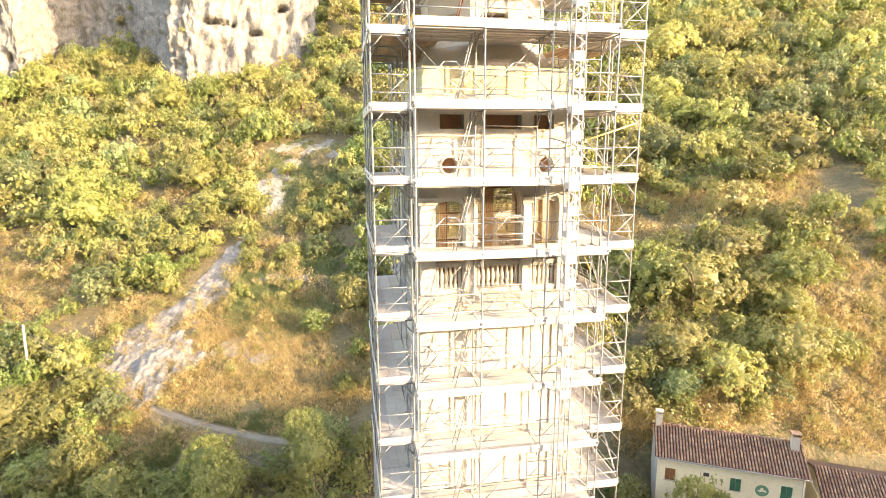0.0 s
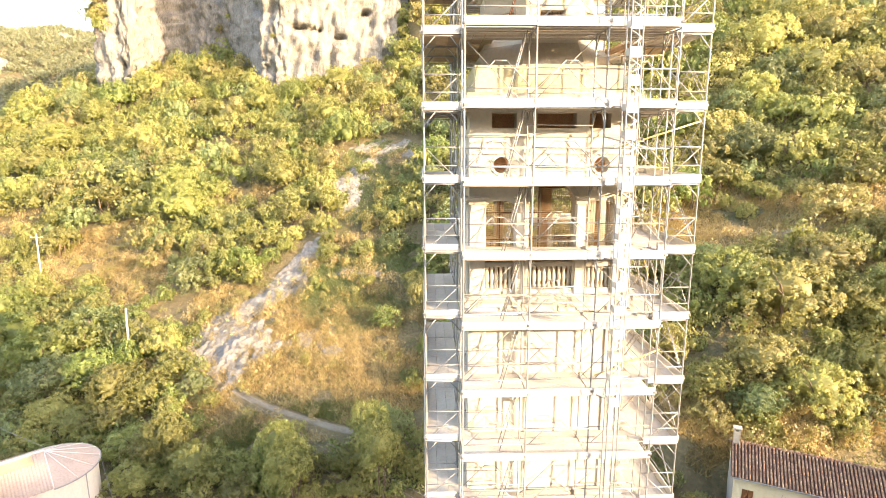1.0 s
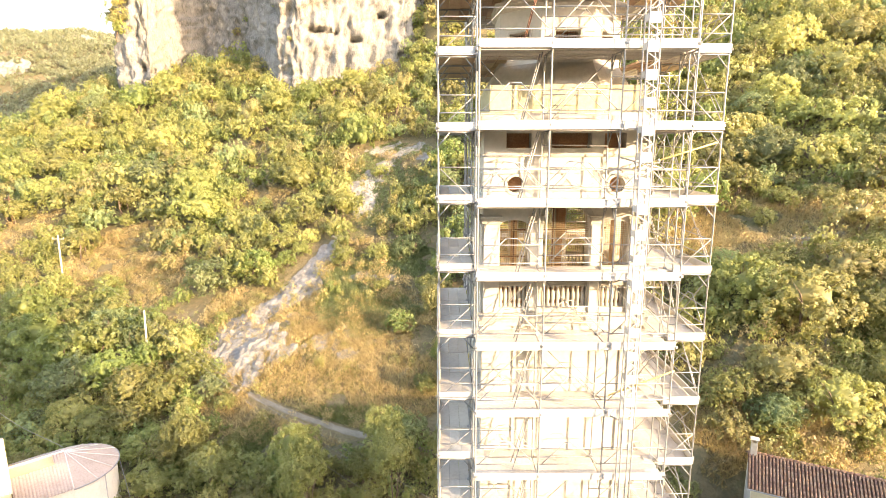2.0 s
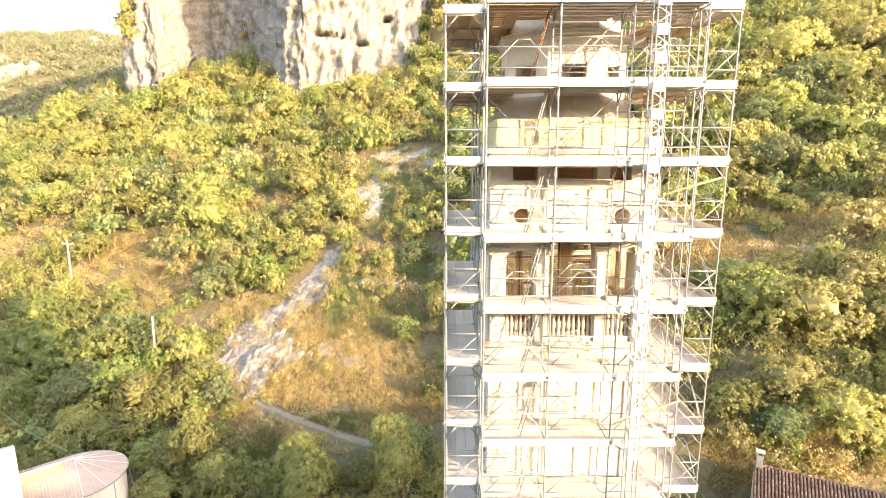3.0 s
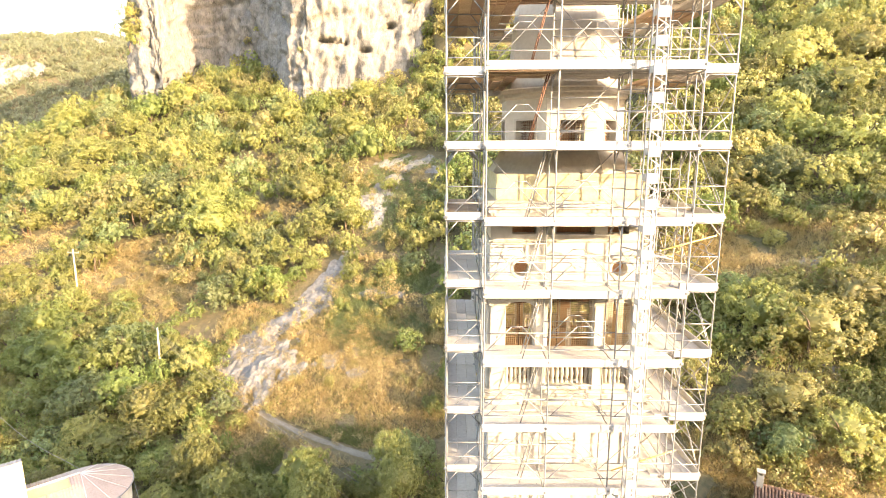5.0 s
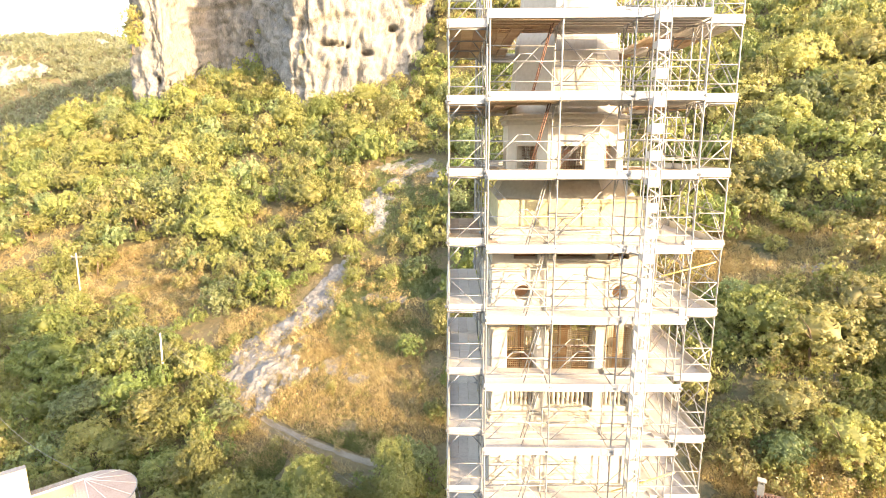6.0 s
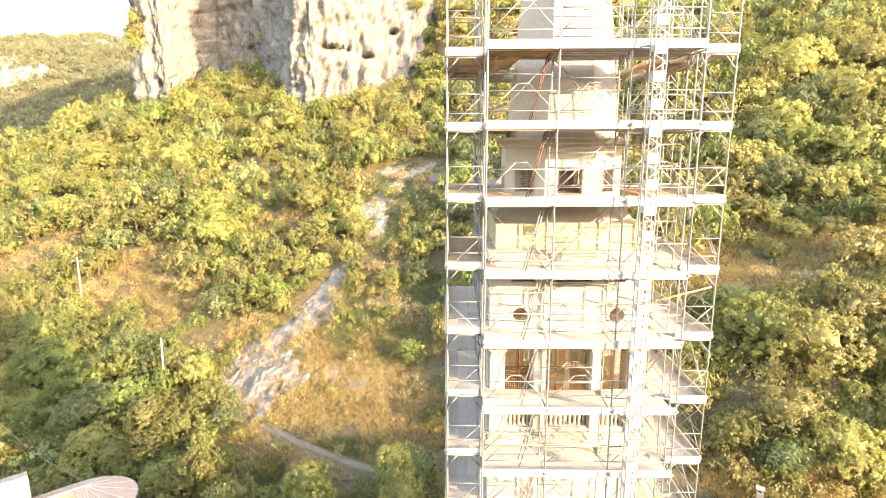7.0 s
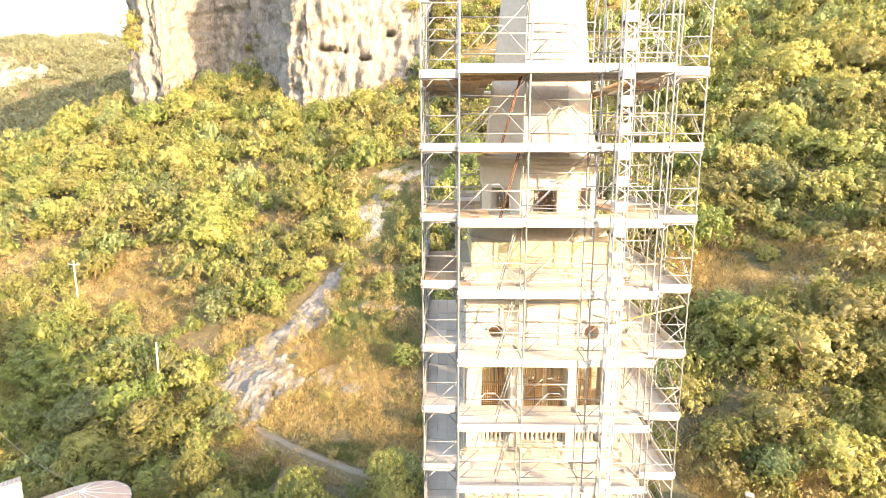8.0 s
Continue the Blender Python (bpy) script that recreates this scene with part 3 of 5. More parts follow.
def build_scaffold(label, m, cols, timber, ends, seed, inner=2, shown=9, braced=0.55):
    """One side of the scaffold. Local x runs along it, local y inwards from its outer row of uprights."""
    rnd = random.Random(seed)
    sc = thing("scaffold", m @ Matrix.Translation((0, 0, BASE)), label, "scaffold", "scaffolds round the tower")
    w = (cols[-1] - cols[0]) / (len(cols) - 1)
    guard, rail, toe = guard_mesh(w), rail_mesh(w), toe_mesh(w + 0.06)
    steel, wood = plank_mesh(w, 0.335, M_DECK), plank_mesh(w, 0.335, M_WOOD_DECK)
    brace = brace_mesh(w, 1.9)
    end_rail, end_toe, end_brace = rail_mesh(1.05), toe_mesh(1.05), brace_mesh(1.05, 1.0)
    low = bmesh.new()
    lifts = int((TOP_DECK - BASE) / LIFT) + 1
    for k in range(lifts):
        z = TOP_DECK - LIFT * k - BASE
        if k > shown:
            # the lifts further down are one joined part
            for c in cols:
                for v in (0, 1.05):
                    tube(low, (c, v, max(0, z)), (c, v, z + LIFT), 0.027, 5, cap=False)
                tube(low, (c, 0, z + LIFT - 0.04), (c, 1.05, z + LIFT - 0.04), 0.024, 5)
            box(low, (cols[0], 0.02, z), (cols[-1], 1.03, z + 0.05))
            box(low, (cols[0], -0.03, z), (cols[-1], 0.0, z + 0.23))
            for h in (0.48, 0.98):
                tube(low, (cols[0], 0, z + h), (cols[-1], 0, z + h), 0.019, 5)
            continue
        for c in cols:
            piece("frame", ME_FRAME, sc, (c, 0, z))
            if k:
                piece("clamp", ME_CLAMP, sc, pose(c, 0, z + 0.1 + rnd.uniform(-0.04, 0.04), 0, 0, rnd.uniform(-40, 40)))
                if rnd.random() < 0.6:
                    piece("clamp", ME_CLAMP, sc, pose(c, 1.05, z + 0.1 + rnd.uniform(-0.06, 0.06), 0, 0, rnd.uniform(-40, 40)))
        for i, c in enumerate(cols[:-1]):
            sag = rnd.uniform(-0.015, 0.015)
            piece("guard_rail", guard, sc, pose(c, 0.03, z + sag, 0, rnd.uniform(-0.3, 0.3), 0))
            if rnd.random() < 0.6:
                piece("guard_rail", guard, sc, pose(c, 1.03, z + rnd.uniform(-0.04, 0.04), 0, rnd.uniform(-0.4, 0.4), 0))
            piece("toe_board", toe, sc, pose(c - 0.03, -0.03 - 0.012 * (i % 2), z + rnd.uniform(-0.01, 0.01), 0, rnd.uniform(-0.3, 0.3), 0))
            if rnd.random() < 0.5:
                piece("rail", rail, sc, pose(c, 1.0, z + 1.5 + rnd.uniform(-0.2, 0.2), 0, rnd.uniform(-1, 1), 0))
            for j in range(3):
                piece("plank", wood if timber(k, i) else steel, sc, pose(c, 0.02 + j * 0.345, z + rnd.uniform(-0.004, 0.006)))
            for j in range(inner if k < 3 else 1):
                piece("plank", wood if timber(k, i) else steel, sc, pose(c + rnd.uniform(-0.12, 0.12), 1.09 + j * 0.30, z + 0.03 + rnd.uniform(-0.02, 0.02), 0, 0, rnd.uniform(-1.5, 1.5)))
            if rnd.random() < braced:
                flip = rnd.random() < 0.5
                piece("diagonal_brace", brace, sc, Matrix.Translation((c + (w if flip else 0), 1.09, z + 0.05)) @ Matrix.Diagonal((-1 if flip else 1, 1, 1, 1)))
            if braced > 0.9:
                # long braces on the outer face too, turn about
                flip = (i + k) % 2 == 0
                piece("diagonal_brace", brace, sc, Matrix.Translation((c + (w if flip else 0), -0.045, z + 0.05)) @ Matrix.Diagonal((-1 if flip else 1, 1, 1, 1)))
        for e in ends:
            R = pose(cols[e], 0, z, 0, 0, 90)
            for h in (0.48, 0.98):
                piece("end_rail", end_rail, sc, R @ Matrix.Translation((0, 0, h + rnd.uniform(-0.02, 0.02))))
            piece("end_toe_board", end_toe, sc, R @ Matrix.Translation((0, -0.03 if e else 0.045, 0.0)))
            flip = rnd.random() < 0.35
            piece("end_brace", end_brace, sc, R @ Matrix.Translation((1.05 if flip else 0, 0, 0.0)) @ Matrix.Diagonal((-1 if flip else 1, 1, 1, 1)))
    # posts running on over the top deck
    for c in cols:
        for v in (0, 1.05):
            bm = bmesh.new()
            tube(bm, (c, v, TOP_DECK + LIFT - BASE), (c, v, TOP_DECK + LIFT + 0.9 - BASE), 0.024)
            part("top_post", bm, M_ZINC, sc)
    tagged(part("lower_lift", low, M_ZINC, sc), kind="stuff")
    return sc


SIDE_ROWS = (15.3, 17.1, 18.9, 20.7)
build_scaffold("galvanised steel scaffold with white toe boards before the tower", Matrix.Translation((0, 14.15, 0)), COLS, lambda k, i: k < 2 and i == 0, (), 1, 3)
build_scaffold("galvanised steel scaffold with grey decks along the tower's shaded flank", Matrix(((0, 1, 0, 0.91), (-1, 0, 0, 0), (0, 0, 1, 0), (0, 0, 0, 1))), tuple(-y for y in reversed(SIDE_ROWS)), lambda k, i: k <= 3, (3,), 2, 3)
build_scaffold("galvanised steel scaffold with pale decks along the tower's sunny flank", Matrix(((0, -1, 0, 8.64), (1, 0, 0, 0), (0, 0, 1, 0), (0, 0, 0, 1))), (14.92, 16.85, 18.78, 20.7), lambda k, i: k < 3 and i == 1, (0,), 3, braced=1.0)
build_scaffold("galvanised steel scaffold behind the tower", Matrix(((-1, 0, 0, 0), (0, -1, 0, 21.9), (0, 0, 1, 0), (0, 0, 0, 1))), tuple(-x for x in reversed(COLS)), lambda k, i: i == 0, (), 4)


def build_mast():
    m = thing("hoist_mast", (6.12, 13.72, BASE), "tall galvanised goods hoist mast of boxed sections before the scaffold", "hoist")
    h = 35.2 - BASE
    for x in (-0.15, 0.15):
        for y in (-0.15, 0.15):
            bm = bmesh.new()
            tube(bm, (x, y, 0), (x, y, h), 0.022, 8)
            part("mast_post", bm, M_ZINC, m)
    band = bmesh.new()
    for lo, hi in (((-0.135, -0.162, 0), (0.135, -0.146, 0.26)), ((-0.162, -0.135, 0.06), (-0.146, 0.135, 0.24))):
        box(band, lo, hi, 0.006)
    tube(band, (-0.14, -0.15, 0.28), (0.14, -0.15, 0.46), 0.016)
    tube(band, (0.14, -0.15, 0.46), (-0.14, -0.15, 0.64), 0.016)
    tube(band, (0.15, -0.14, 0.0), (0.15, 0.14, 0.6), 0.012)
    me = mesh_of("mast_panel", band, M_BOARD)
    z = 18.0 - BASE
    k = 0
    while z < h - 0.4:
        piece("mast_panel", me, m, (0, 0, z))
        z += 0.66
        k += 1
    for z in (18.1, 22.1, 26.1, 30.1, 32.1):
        for x in (-0.17, 0.17):
            bm = bmesh.new()
            tube(bm, (x, 0.17, z - BASE), (x * 2.2, 0.45, z - BASE), 0.022)
            part("wall_tie", bm, M_ZINC, m)


build_mast()


def build_loose_tubes():
    for p, q, mat in (((6.25, 14.9, 25.05), (8.35, 14.55, 25.75), M_YELLOW), ((5.9, 14.95, 25.35), (7.3, 14.9, 25.0), M_ZINC), ((6.0, 15.0, 18.3), (7.7, 14.5, 19.3), M_YELLOW), ((7.7, 16.0, 29.1), (7.6, 19.5, 29.3), M_YELLOW), ((7.75, 15.8, 21.2), (8.6, 18.6, 21.5), M_YELLOW)):
        p, q = Vector(p), Vector(q)
        ob = thing("scaffold_tube", p, "loose yellow steel tube clamped across the scaffold" if mat is M_YELLOW else "loose galvanised steel tube clamped across the scaffold", "steel tube", "loose tubes on the scaffold")
        bm = bmesh.new()
        tube(bm, (0, 0, 0), q - p, 0.024, 8)
        part("tube", bm, mat, ob)
        bm = bmesh.new()
        tube(bm, (q - p) * 0.3, (q - p) * 0.33, 0.05, 8)
        part("coupler", bm, M_ZINC, ob)


build_loose_tubes()


def build_ladders():
    for k in range(9):
        z = TOP_DECK - LIFT * (k + 1) + 0.06
        old = k < 2
        lad = thing("ladder", (3.38, 14.75, z), "rusty red steel access ladder between two decks" if old else "galvanised steel access ladder between two decks", "ladder", "ladders between the decks")
        bm_l, bm_r, mat = bmesh.new(), bmesh.new(), M_RUST if old else M_ZINC
        a, b = Vector((-0.28, 0, 0)), Vector((0.26, 0, 2.0))
        tube(bm_l, a + Vector((0, -0.19, 0)), b + Vector((0, -0.19, 0)), 0.017)
        tube(bm_r, a + Vector((0, 0.19, 0)), b + Vector((0, 0.19, 0)), 0.017)
        part("stile", bm_l, mat, lad)
        part("stile", bm_r, mat, lad)
        for i in range(1, 7):
            p = a.lerp(b, i / 7)
            bm = bmesh.new()
            tube(bm, p + Vector((0, -0.19, 0)), p + Vector((0, 0.19, 0)), 0.014)
            part("rung", bm, mat, lad)


build_ladders()


# ---------------------------------------------------------------- houses
def build_house():
    m = Matrix.Translation((24.35, 37.55, -4.8)) @ Matrix.Rotation(radians(-27.2), 4, "Z")
    ho = thing("farmhouse", m, "cream rendered stone farmhouse with clay tile roof and green shutters", "house")
    L, D, E, R = 10.6, 2.75, 6.05, 7.44       # length, half depth, eave and ridge over the foot
    bm = bmesh.new()
    slab(bm, rect_loop(0.25, L - 0.25, 0, E - 0.05), [rect_loop(x - 0.38, x + 0.38, z - 0.5, z + 0.5) for x, z in ((1.2, 4.55), (5.8, 4.55), (9.2, 4.55))], -D + 0.3, -D + 0.6)
    part("front_wall", bm, M_CREAM, ho)
    for x, mat in ((0.25, M_GREYRENDER), (L - 0.55, M_CREAM)):
        bm = bmesh.new()
        box(bm, (x, -D + 0.604, 0), (x + 0.3, D - 0.304, E - 0.06))
        vs = [bm.verts.new(p) for p in ((x, -D + 0.6, E - 0.06), (x, D - 0.3, E - 0.06), (x, 0, R - 0.2), (x + 0.3, -D + 0.6, E - 0.06), (x + 0.3, D - 0.3, E - 0.06), (x + 0.3, 0, R - 0.2))]
        for q in ((0, 1, 2), (5, 4, 3), (0, 2, 5, 3), (1, 4, 5, 2)):
            bm.faces.new([vs[i] for i in q])
        part("gable_wall", bm, mat, ho)
    bm = bmesh.new()
    box(bm, (0.25, D - 0.3, 0), (L - 0.25, D - 0.01, E - 0.05))
    part("back_wall", bm, M_CREAM, ho)
    # roof: a dark clay-coloured slope, then rows of lighter cover tiles
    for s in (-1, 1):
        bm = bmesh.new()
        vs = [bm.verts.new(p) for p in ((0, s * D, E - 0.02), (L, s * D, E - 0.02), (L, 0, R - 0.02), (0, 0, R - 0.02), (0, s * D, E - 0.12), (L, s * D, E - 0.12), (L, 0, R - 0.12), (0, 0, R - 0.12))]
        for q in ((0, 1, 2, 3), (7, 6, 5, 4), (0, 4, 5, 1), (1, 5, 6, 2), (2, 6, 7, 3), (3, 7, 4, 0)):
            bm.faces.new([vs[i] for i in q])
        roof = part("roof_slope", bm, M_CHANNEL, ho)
        if s < 0:
            n, bm = 47, bmesh.new()
            for i in range(n):
                x = (i + 0.5) * L / n
                for j in range(7):
                    a, b = j / 7 - 0.02, (j + 1) / 7
                    tube(bm, (x, -D * (1 - a) - 0.02, E + (R - E) * a + 0.045), (x, -D * (1 - b), E + (R - E) * b + 0.03), 0.072, 6, 0.064)
            tagged(part("roof_tiles", bm, M_TILE, roof), kind="stuff")
    bm = bmesh.new()
    for i in range(26):
        tube(bm, (L * i / 26, 0, R + 0.02), (L * (i + 1) / 26 + 0.03, 0, R + 0.05), 0.10, 6, 0.12)
    part("ridge_tiles", bm, M_TILE, ho)
    for x, y, h, w in ((0.35, 0.0, 1.15, 0.22), (L - 0.65, -0.5, 1.0, 0.26)):
        bm = bmesh.new()
        box(bm, (x - w, y - w, R - 0.5), (x + w, y + w, R + h - 0.25), 0.02)
        ch = part("chimney", bm, M_STONE, ho)
        bm = bmesh.new()
        for sx in (-1, 1):
            box(bm, (x + sx * w * 0.8 - 0.05, y - w, R + h - 0.249), (x + sx * w * 0.8 + 0.05, y + w, R + h - 0.05))
        box(bm, (x - w - 0.08, y - w - 0.08, R + h - 0.049), (x + w + 0.08, y + w + 0.08, R + h + 0.04), 0.015)
        part("chimney_cap", bm, M_STONE if x < 5 else M_TILE, ch)
    for x, mat in ((1.2, M_BROWN), (5.8, M_GREEN), (9.2, M_GREEN)):
        bm = bmesh.new()
        box(bm, (x - 0.44, -D + 0.27, 3.98), (x + 0.44, -D + 0.42, 4.05), 0.01)
        part("window_sill", bm, M_STONE, ho)
        for s in (-1, 1):
            bm = bmesh.new()
            c = x + s * 0.185
            box(bm, (c - 0.175, -D + 0.30, 4.06), (c + 0.175, -D + 0.33, 5.04), 0.006)
            shutter = part("shutter", bm, mat, ho)
            for j in range(9):
                bm = bmesh.new()
                box(bm, (c - 0.14, -D + 0.285, 4.14 + j * 0.1), (c + 0.14, -D + 0.299, 4.19 + j * 0.1))
                part("slat", bm, mat, shutter)
    bm = bmesh.new()
    slab(bm, ring_loop(7.6, 4.4, 0.46), [], -D + 0.285, -D + 0.298)
    sign = part("round_sign", bm, M_GREENSIGN, ho, "round green emblem on the wall")
    bm = bmesh.new()
    slab(bm, [(7.28, 4.36), (7.5, 4.28), (7.62, 4.36), (7.92, 4.3), (7.86, 4.48), (7.7, 4.46), (7.66, 4.66), (7.5, 4.62), (7.46, 4.46)], [], -D + 0.278, -D + 0.284)
    part("pale_figure", bm, M_CREAM, sign)
    bm = bmesh.new()
    box(bm, (3.55, -D + 0.285, 4.85), (3.95, -D + 0.298, 5.15), 0.004)
    part("small_window", bm, M_DARK, ho, "small dark window under the eave")
    bm = bmesh.new()
    tube(bm, (0.0, -D - 0.05, E - 0.06), (L, -D - 0.05, E - 0.06), 0.06, 8)
    part("gutter", bm, M_ZINC, ho)
    bm = bmesh.new()
    tube(bm, (L - 0.4, -D + 0.22, 0.2), (L - 0.4, -D + 0.22, E - 0.1), 0.045, 8)
    part("downpipe", bm, M_ZINC, ho)


build_house()


def build_outhouse():
    m = Matrix.Translation((34.6, 32.3, -4.8)) @ Matrix.Rotation(radians(-30), 4, "Z")
    ho = thing("outbuilding", m, "low outbuilding with red clay tile roof beside the farmhouse", "house")
    L, D, E, R = 11.0, 3.4, 4.4, 5.75
    bm = bmesh.new()
    box(bm, (0.05, -D + 0.3, 0), (L, D - 0.3, E - 0.13))
    part("wall", bm, M_CREAM, ho)
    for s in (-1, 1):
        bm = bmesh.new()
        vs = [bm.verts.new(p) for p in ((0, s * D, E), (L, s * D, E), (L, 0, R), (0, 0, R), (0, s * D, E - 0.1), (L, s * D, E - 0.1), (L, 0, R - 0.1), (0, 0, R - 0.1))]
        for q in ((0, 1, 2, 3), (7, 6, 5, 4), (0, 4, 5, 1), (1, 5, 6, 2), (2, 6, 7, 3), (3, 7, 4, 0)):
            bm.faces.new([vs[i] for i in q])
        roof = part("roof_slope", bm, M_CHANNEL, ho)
        if s < 0:
            bm = bmesh.new()
            for i in range(50):
                x = (i + 0.5) * L / 50
                for j in range(8):
                    a, b = j / 8 - 0.02, (j + 1) / 8
                    tube(bm, (x, -D * (1 - a) - 0.02, E + (R - E) * a + 0.045), (x, -D * (1 - b), E + (R - E) * b + 0.03), 0.072, 6, 0.064)
            tagged(part("roof_tiles", bm, M_TILE, roof), kind="stuff")


build_outhouse()


def build_chapel():
    axis = Matrix.Rotation(math.atan2(-0.656, -0.755), 4, "Z")
    ch = thing("chapel_choir", Matrix.Translation((-32.2, 43.9, -10.5)) @ axis, "white rendered chapel choir with round end and pinkish sheet roof", "chapel")
    R, E, A, L = 4.0, 8.0, 9.6, 3.9         # radius, eave, ridge, length of the straight part
    bm = bmesh.new()
    ring = [(0.0, -R + 0.2)] + [(-(R - 0.2) * math.sin(math.pi * i / 18), -(R - 0.2) * math.cos(math.pi * i / 18)) for i in range(1, 18)] + [(0.0, R - 0.2), (L - 0.2, R - 0.2), (L - 0.2, -R + 0.2)]
    lo = [bm.verts.new((x, y, 0)) for x, y in ring]
    hi = [bm.verts.new((x, y, E - 0.04)) for x, y in ring]
    for i in range(len(ring)):
        bm.faces.new((lo[i], lo[(i + 1) % len(ring)], hi[(i + 1) % len(ring)], hi[i]))
    bm.faces.new(hi)
    part("wall", bm, M_WHITE, ch)
    n = 7
    for i in range(n):
        a0, a1 = math.pi / 2 + math.pi * i / n, math.pi / 2 + math.pi * (i + 1) / n
        bm = bmesh.new()
        pts = [(0, 0, A)] + [(R * math.cos(a0 + (a1 - a0) * j / 4), R * math.sin(a0 + (a1 - a0) * j / 4), E) for j in range(5)]
        vs = [bm.verts.new(p) for p in pts] + [bm.verts.new((x, y, z - 0.08)) for x, y, z in pts]
        for j in range(1, 5):
            bm.faces.new((vs[0], vs[j], vs[j + 1]))
            bm.faces.new((vs[6], vs[7 + j], vs[6 + j]))
            bm.faces.new((vs[j], vs[6 + j], vs[7 + j], vs[j + 1]))
        part("roof_sheet", bm, M_SHEET, ch)
        bm = bmesh.new()
        tube(bm, (0, 0, A + 0.02), (R * math.cos(a0), R * math.sin(a0), E + 0.03), 0.04)
        part("roof_seam", bm, M_WHITE, ch)
    bm = bmesh.new()
    for i in range(24):
        a0, a1 = math.pi / 2 + math.pi * i / 24, math.pi / 2 + math.pi * (i + 1) / 24
        tube(bm, (R * 1.01 * math.cos(a0), R * 1.01 * math.sin(a0), E - 0.07), (R * 1.01 * math.cos(a1), R * 1.01 * math.sin(a1), E - 0.07), 0.06, 6, cap=False)
    part("gutter", bm, M_ZINC, ch)

    def ribbed(x0, x1, half, z_eave, z_ridge, s, mat, parent, step=0.22):
        """One slope of a ribbed sheet roof, its ribs running down the fall."""
        bm = bmesh.new()
        k = int((x1 - x0) / step) * 4
        for face in range(2):
            rows = []
            for i in range(k + 1):
                x = x0 + (x1 - x0) * i / k
                d = (0.045 if i % 4 in (1, 2) else 0.0) - face * 0.06
                rows.append((bm.verts.new((x, s * half, z_eave + d)), bm.verts.new((x, 0, z_ridge + d))))
            for p, q in zip(rows, rows[1:]):
                bm.faces.new((p[0], q[0], q[1], p[1]))
        return part("roof_slope", bm, mat, parent)
    ribbed(0.0, L, R, E, A, 1, M_SHEET, ch)
    ribbed(0.0, L, R, E, A, -1, M_SHEET, ch)
    bm = bmesh.new()
    vs = [bm.verts.new((x, y, A + 0.075 - (A - E) / R * y)) for x, y in ((0.9, 0.25), (L, 0.25), (L, 1.15), (0.9, 1.15))]
    top = bmesh.ops.extrude_face_region(bm, geom=[bm.faces.new(vs)])
    bmesh.ops.translate(bm, vec=(0, 0, 0.02), verts=[g for g in top["geom"] if isinstance(g, bmesh.types.BMVert)])
    part("roof_strip", bm, M_OCHRE, ch, "ochre yellow sheet strip below the ridge")
    bm = bmesh.new()
    tube(bm, (0, 0, A + 0.05), (L, 0, A + 0.05), 0.09, 6)
    part("ridge_cap", bm, M_WHITE, ch)
    bm = bmesh.new()
    tube(bm, (-2.4, 2.95, 0.3), (-2.4, 2.95, E - 0.1), 0.045, 8)
    part("downpipe", bm, M_ZINC, ch)
    na = thing("chapel_nave", Matrix.Translation((-32.2, 43.9, -10.5)) @ axis @ Matrix.Translation((L, 0, 0)), "cream rendered chapel nave with a low ribbed sheet roof", "chapel")
    H, E2, A2, N = 5.3, 10.1, 12.2, 13.0
    bm = bmesh.new()
    vs = [bm.verts.new((x, y, z)) for x in (0.1, N - 0.1) for y, z in ((-H + 0.15, 0), (-H + 0.15, E2 - 0.1), (0, A2 - 0.12), (H - 0.15, E2 - 0.1), (H - 0.15, 0))]
    bm.faces.new(vs[:5])
    bm.faces.new(vs[:4:-1])
    for i in range(4):
        bm.faces.new((vs[i], vs[5 + i], vs[6 + i], vs[i + 1]))
    part("wall", bm, M_CREAM, na)
    ribbed(0.0, N, H, E2, A2, 1, M_CREAM, na, 0.3)
    ribbed(0.0, N, H, E2, A2, -1, M_SHEET, na, 0.3)
    bm = bmesh.new()
    tube(bm, (0, 0, A2 + 0.05), (N, 0, A2 + 0.05), 0.08, 6)
    part("ridge_cap", bm, M_CREAM, na)


build_chapel()


# ---------------------------------------------------------------- poles, cables, track, rocks
def build_pole(x, y, h, arm, mat, label, lean=0.0):
    z = float(ground_z(x, y))
    p = thing("utility_pole", Matrix.Translation((x, y, z)) @ Matrix.Rotation(radians(lean), 4, "Y"), label, "pole", "poles of the overhead line")
    bm = bmesh.new()
    tube(bm, (0, 0, -0.5), (0, 0, h), 0.16, 10, 0.10)
    part("shaft", bm, mat, p)
    if arm:
        bm = bmesh.new()
        box(bm, (-0.95, -0.05, h - 0.75), (0.95, 0.05, h - 0.65), 0.01)
        part("crossarm", bm, mat, p)
        for s in (-0.85, 0.0, 0.85):
            bm = bmesh.new()
            tube(bm, (s, 0, h - 0.649), (s, 0, h - 0.45), 0.05, 8, 0.035)
            part("insulator", bm, M_WHITE, p)
    else:
        bm = bmesh.new()
        box(bm, (-0.3, -0.04, h - 0.35), (0.05, 0.04, h - 0.27), 0.01)
        part("bracket", bm, M_DARK, p)


build_pole(-36.0, 65.3, 6.7, False, M_CONCRETE, "slim pale concrete utility pole among trees", 1.5)
build_pole(-61.4, 88.1, 7.8, True, M_CONCRETE, "concrete utility pole with crossarm and insulators", 0.8)
build_pole(-86.0, 110.7, 6.0, True, M_RUST, "brown timber utility pole among the trees")
build_pole(10.0, 34.4, 5.2, False, M_CONCRETE, "slim pale concrete utility pole by the tower")


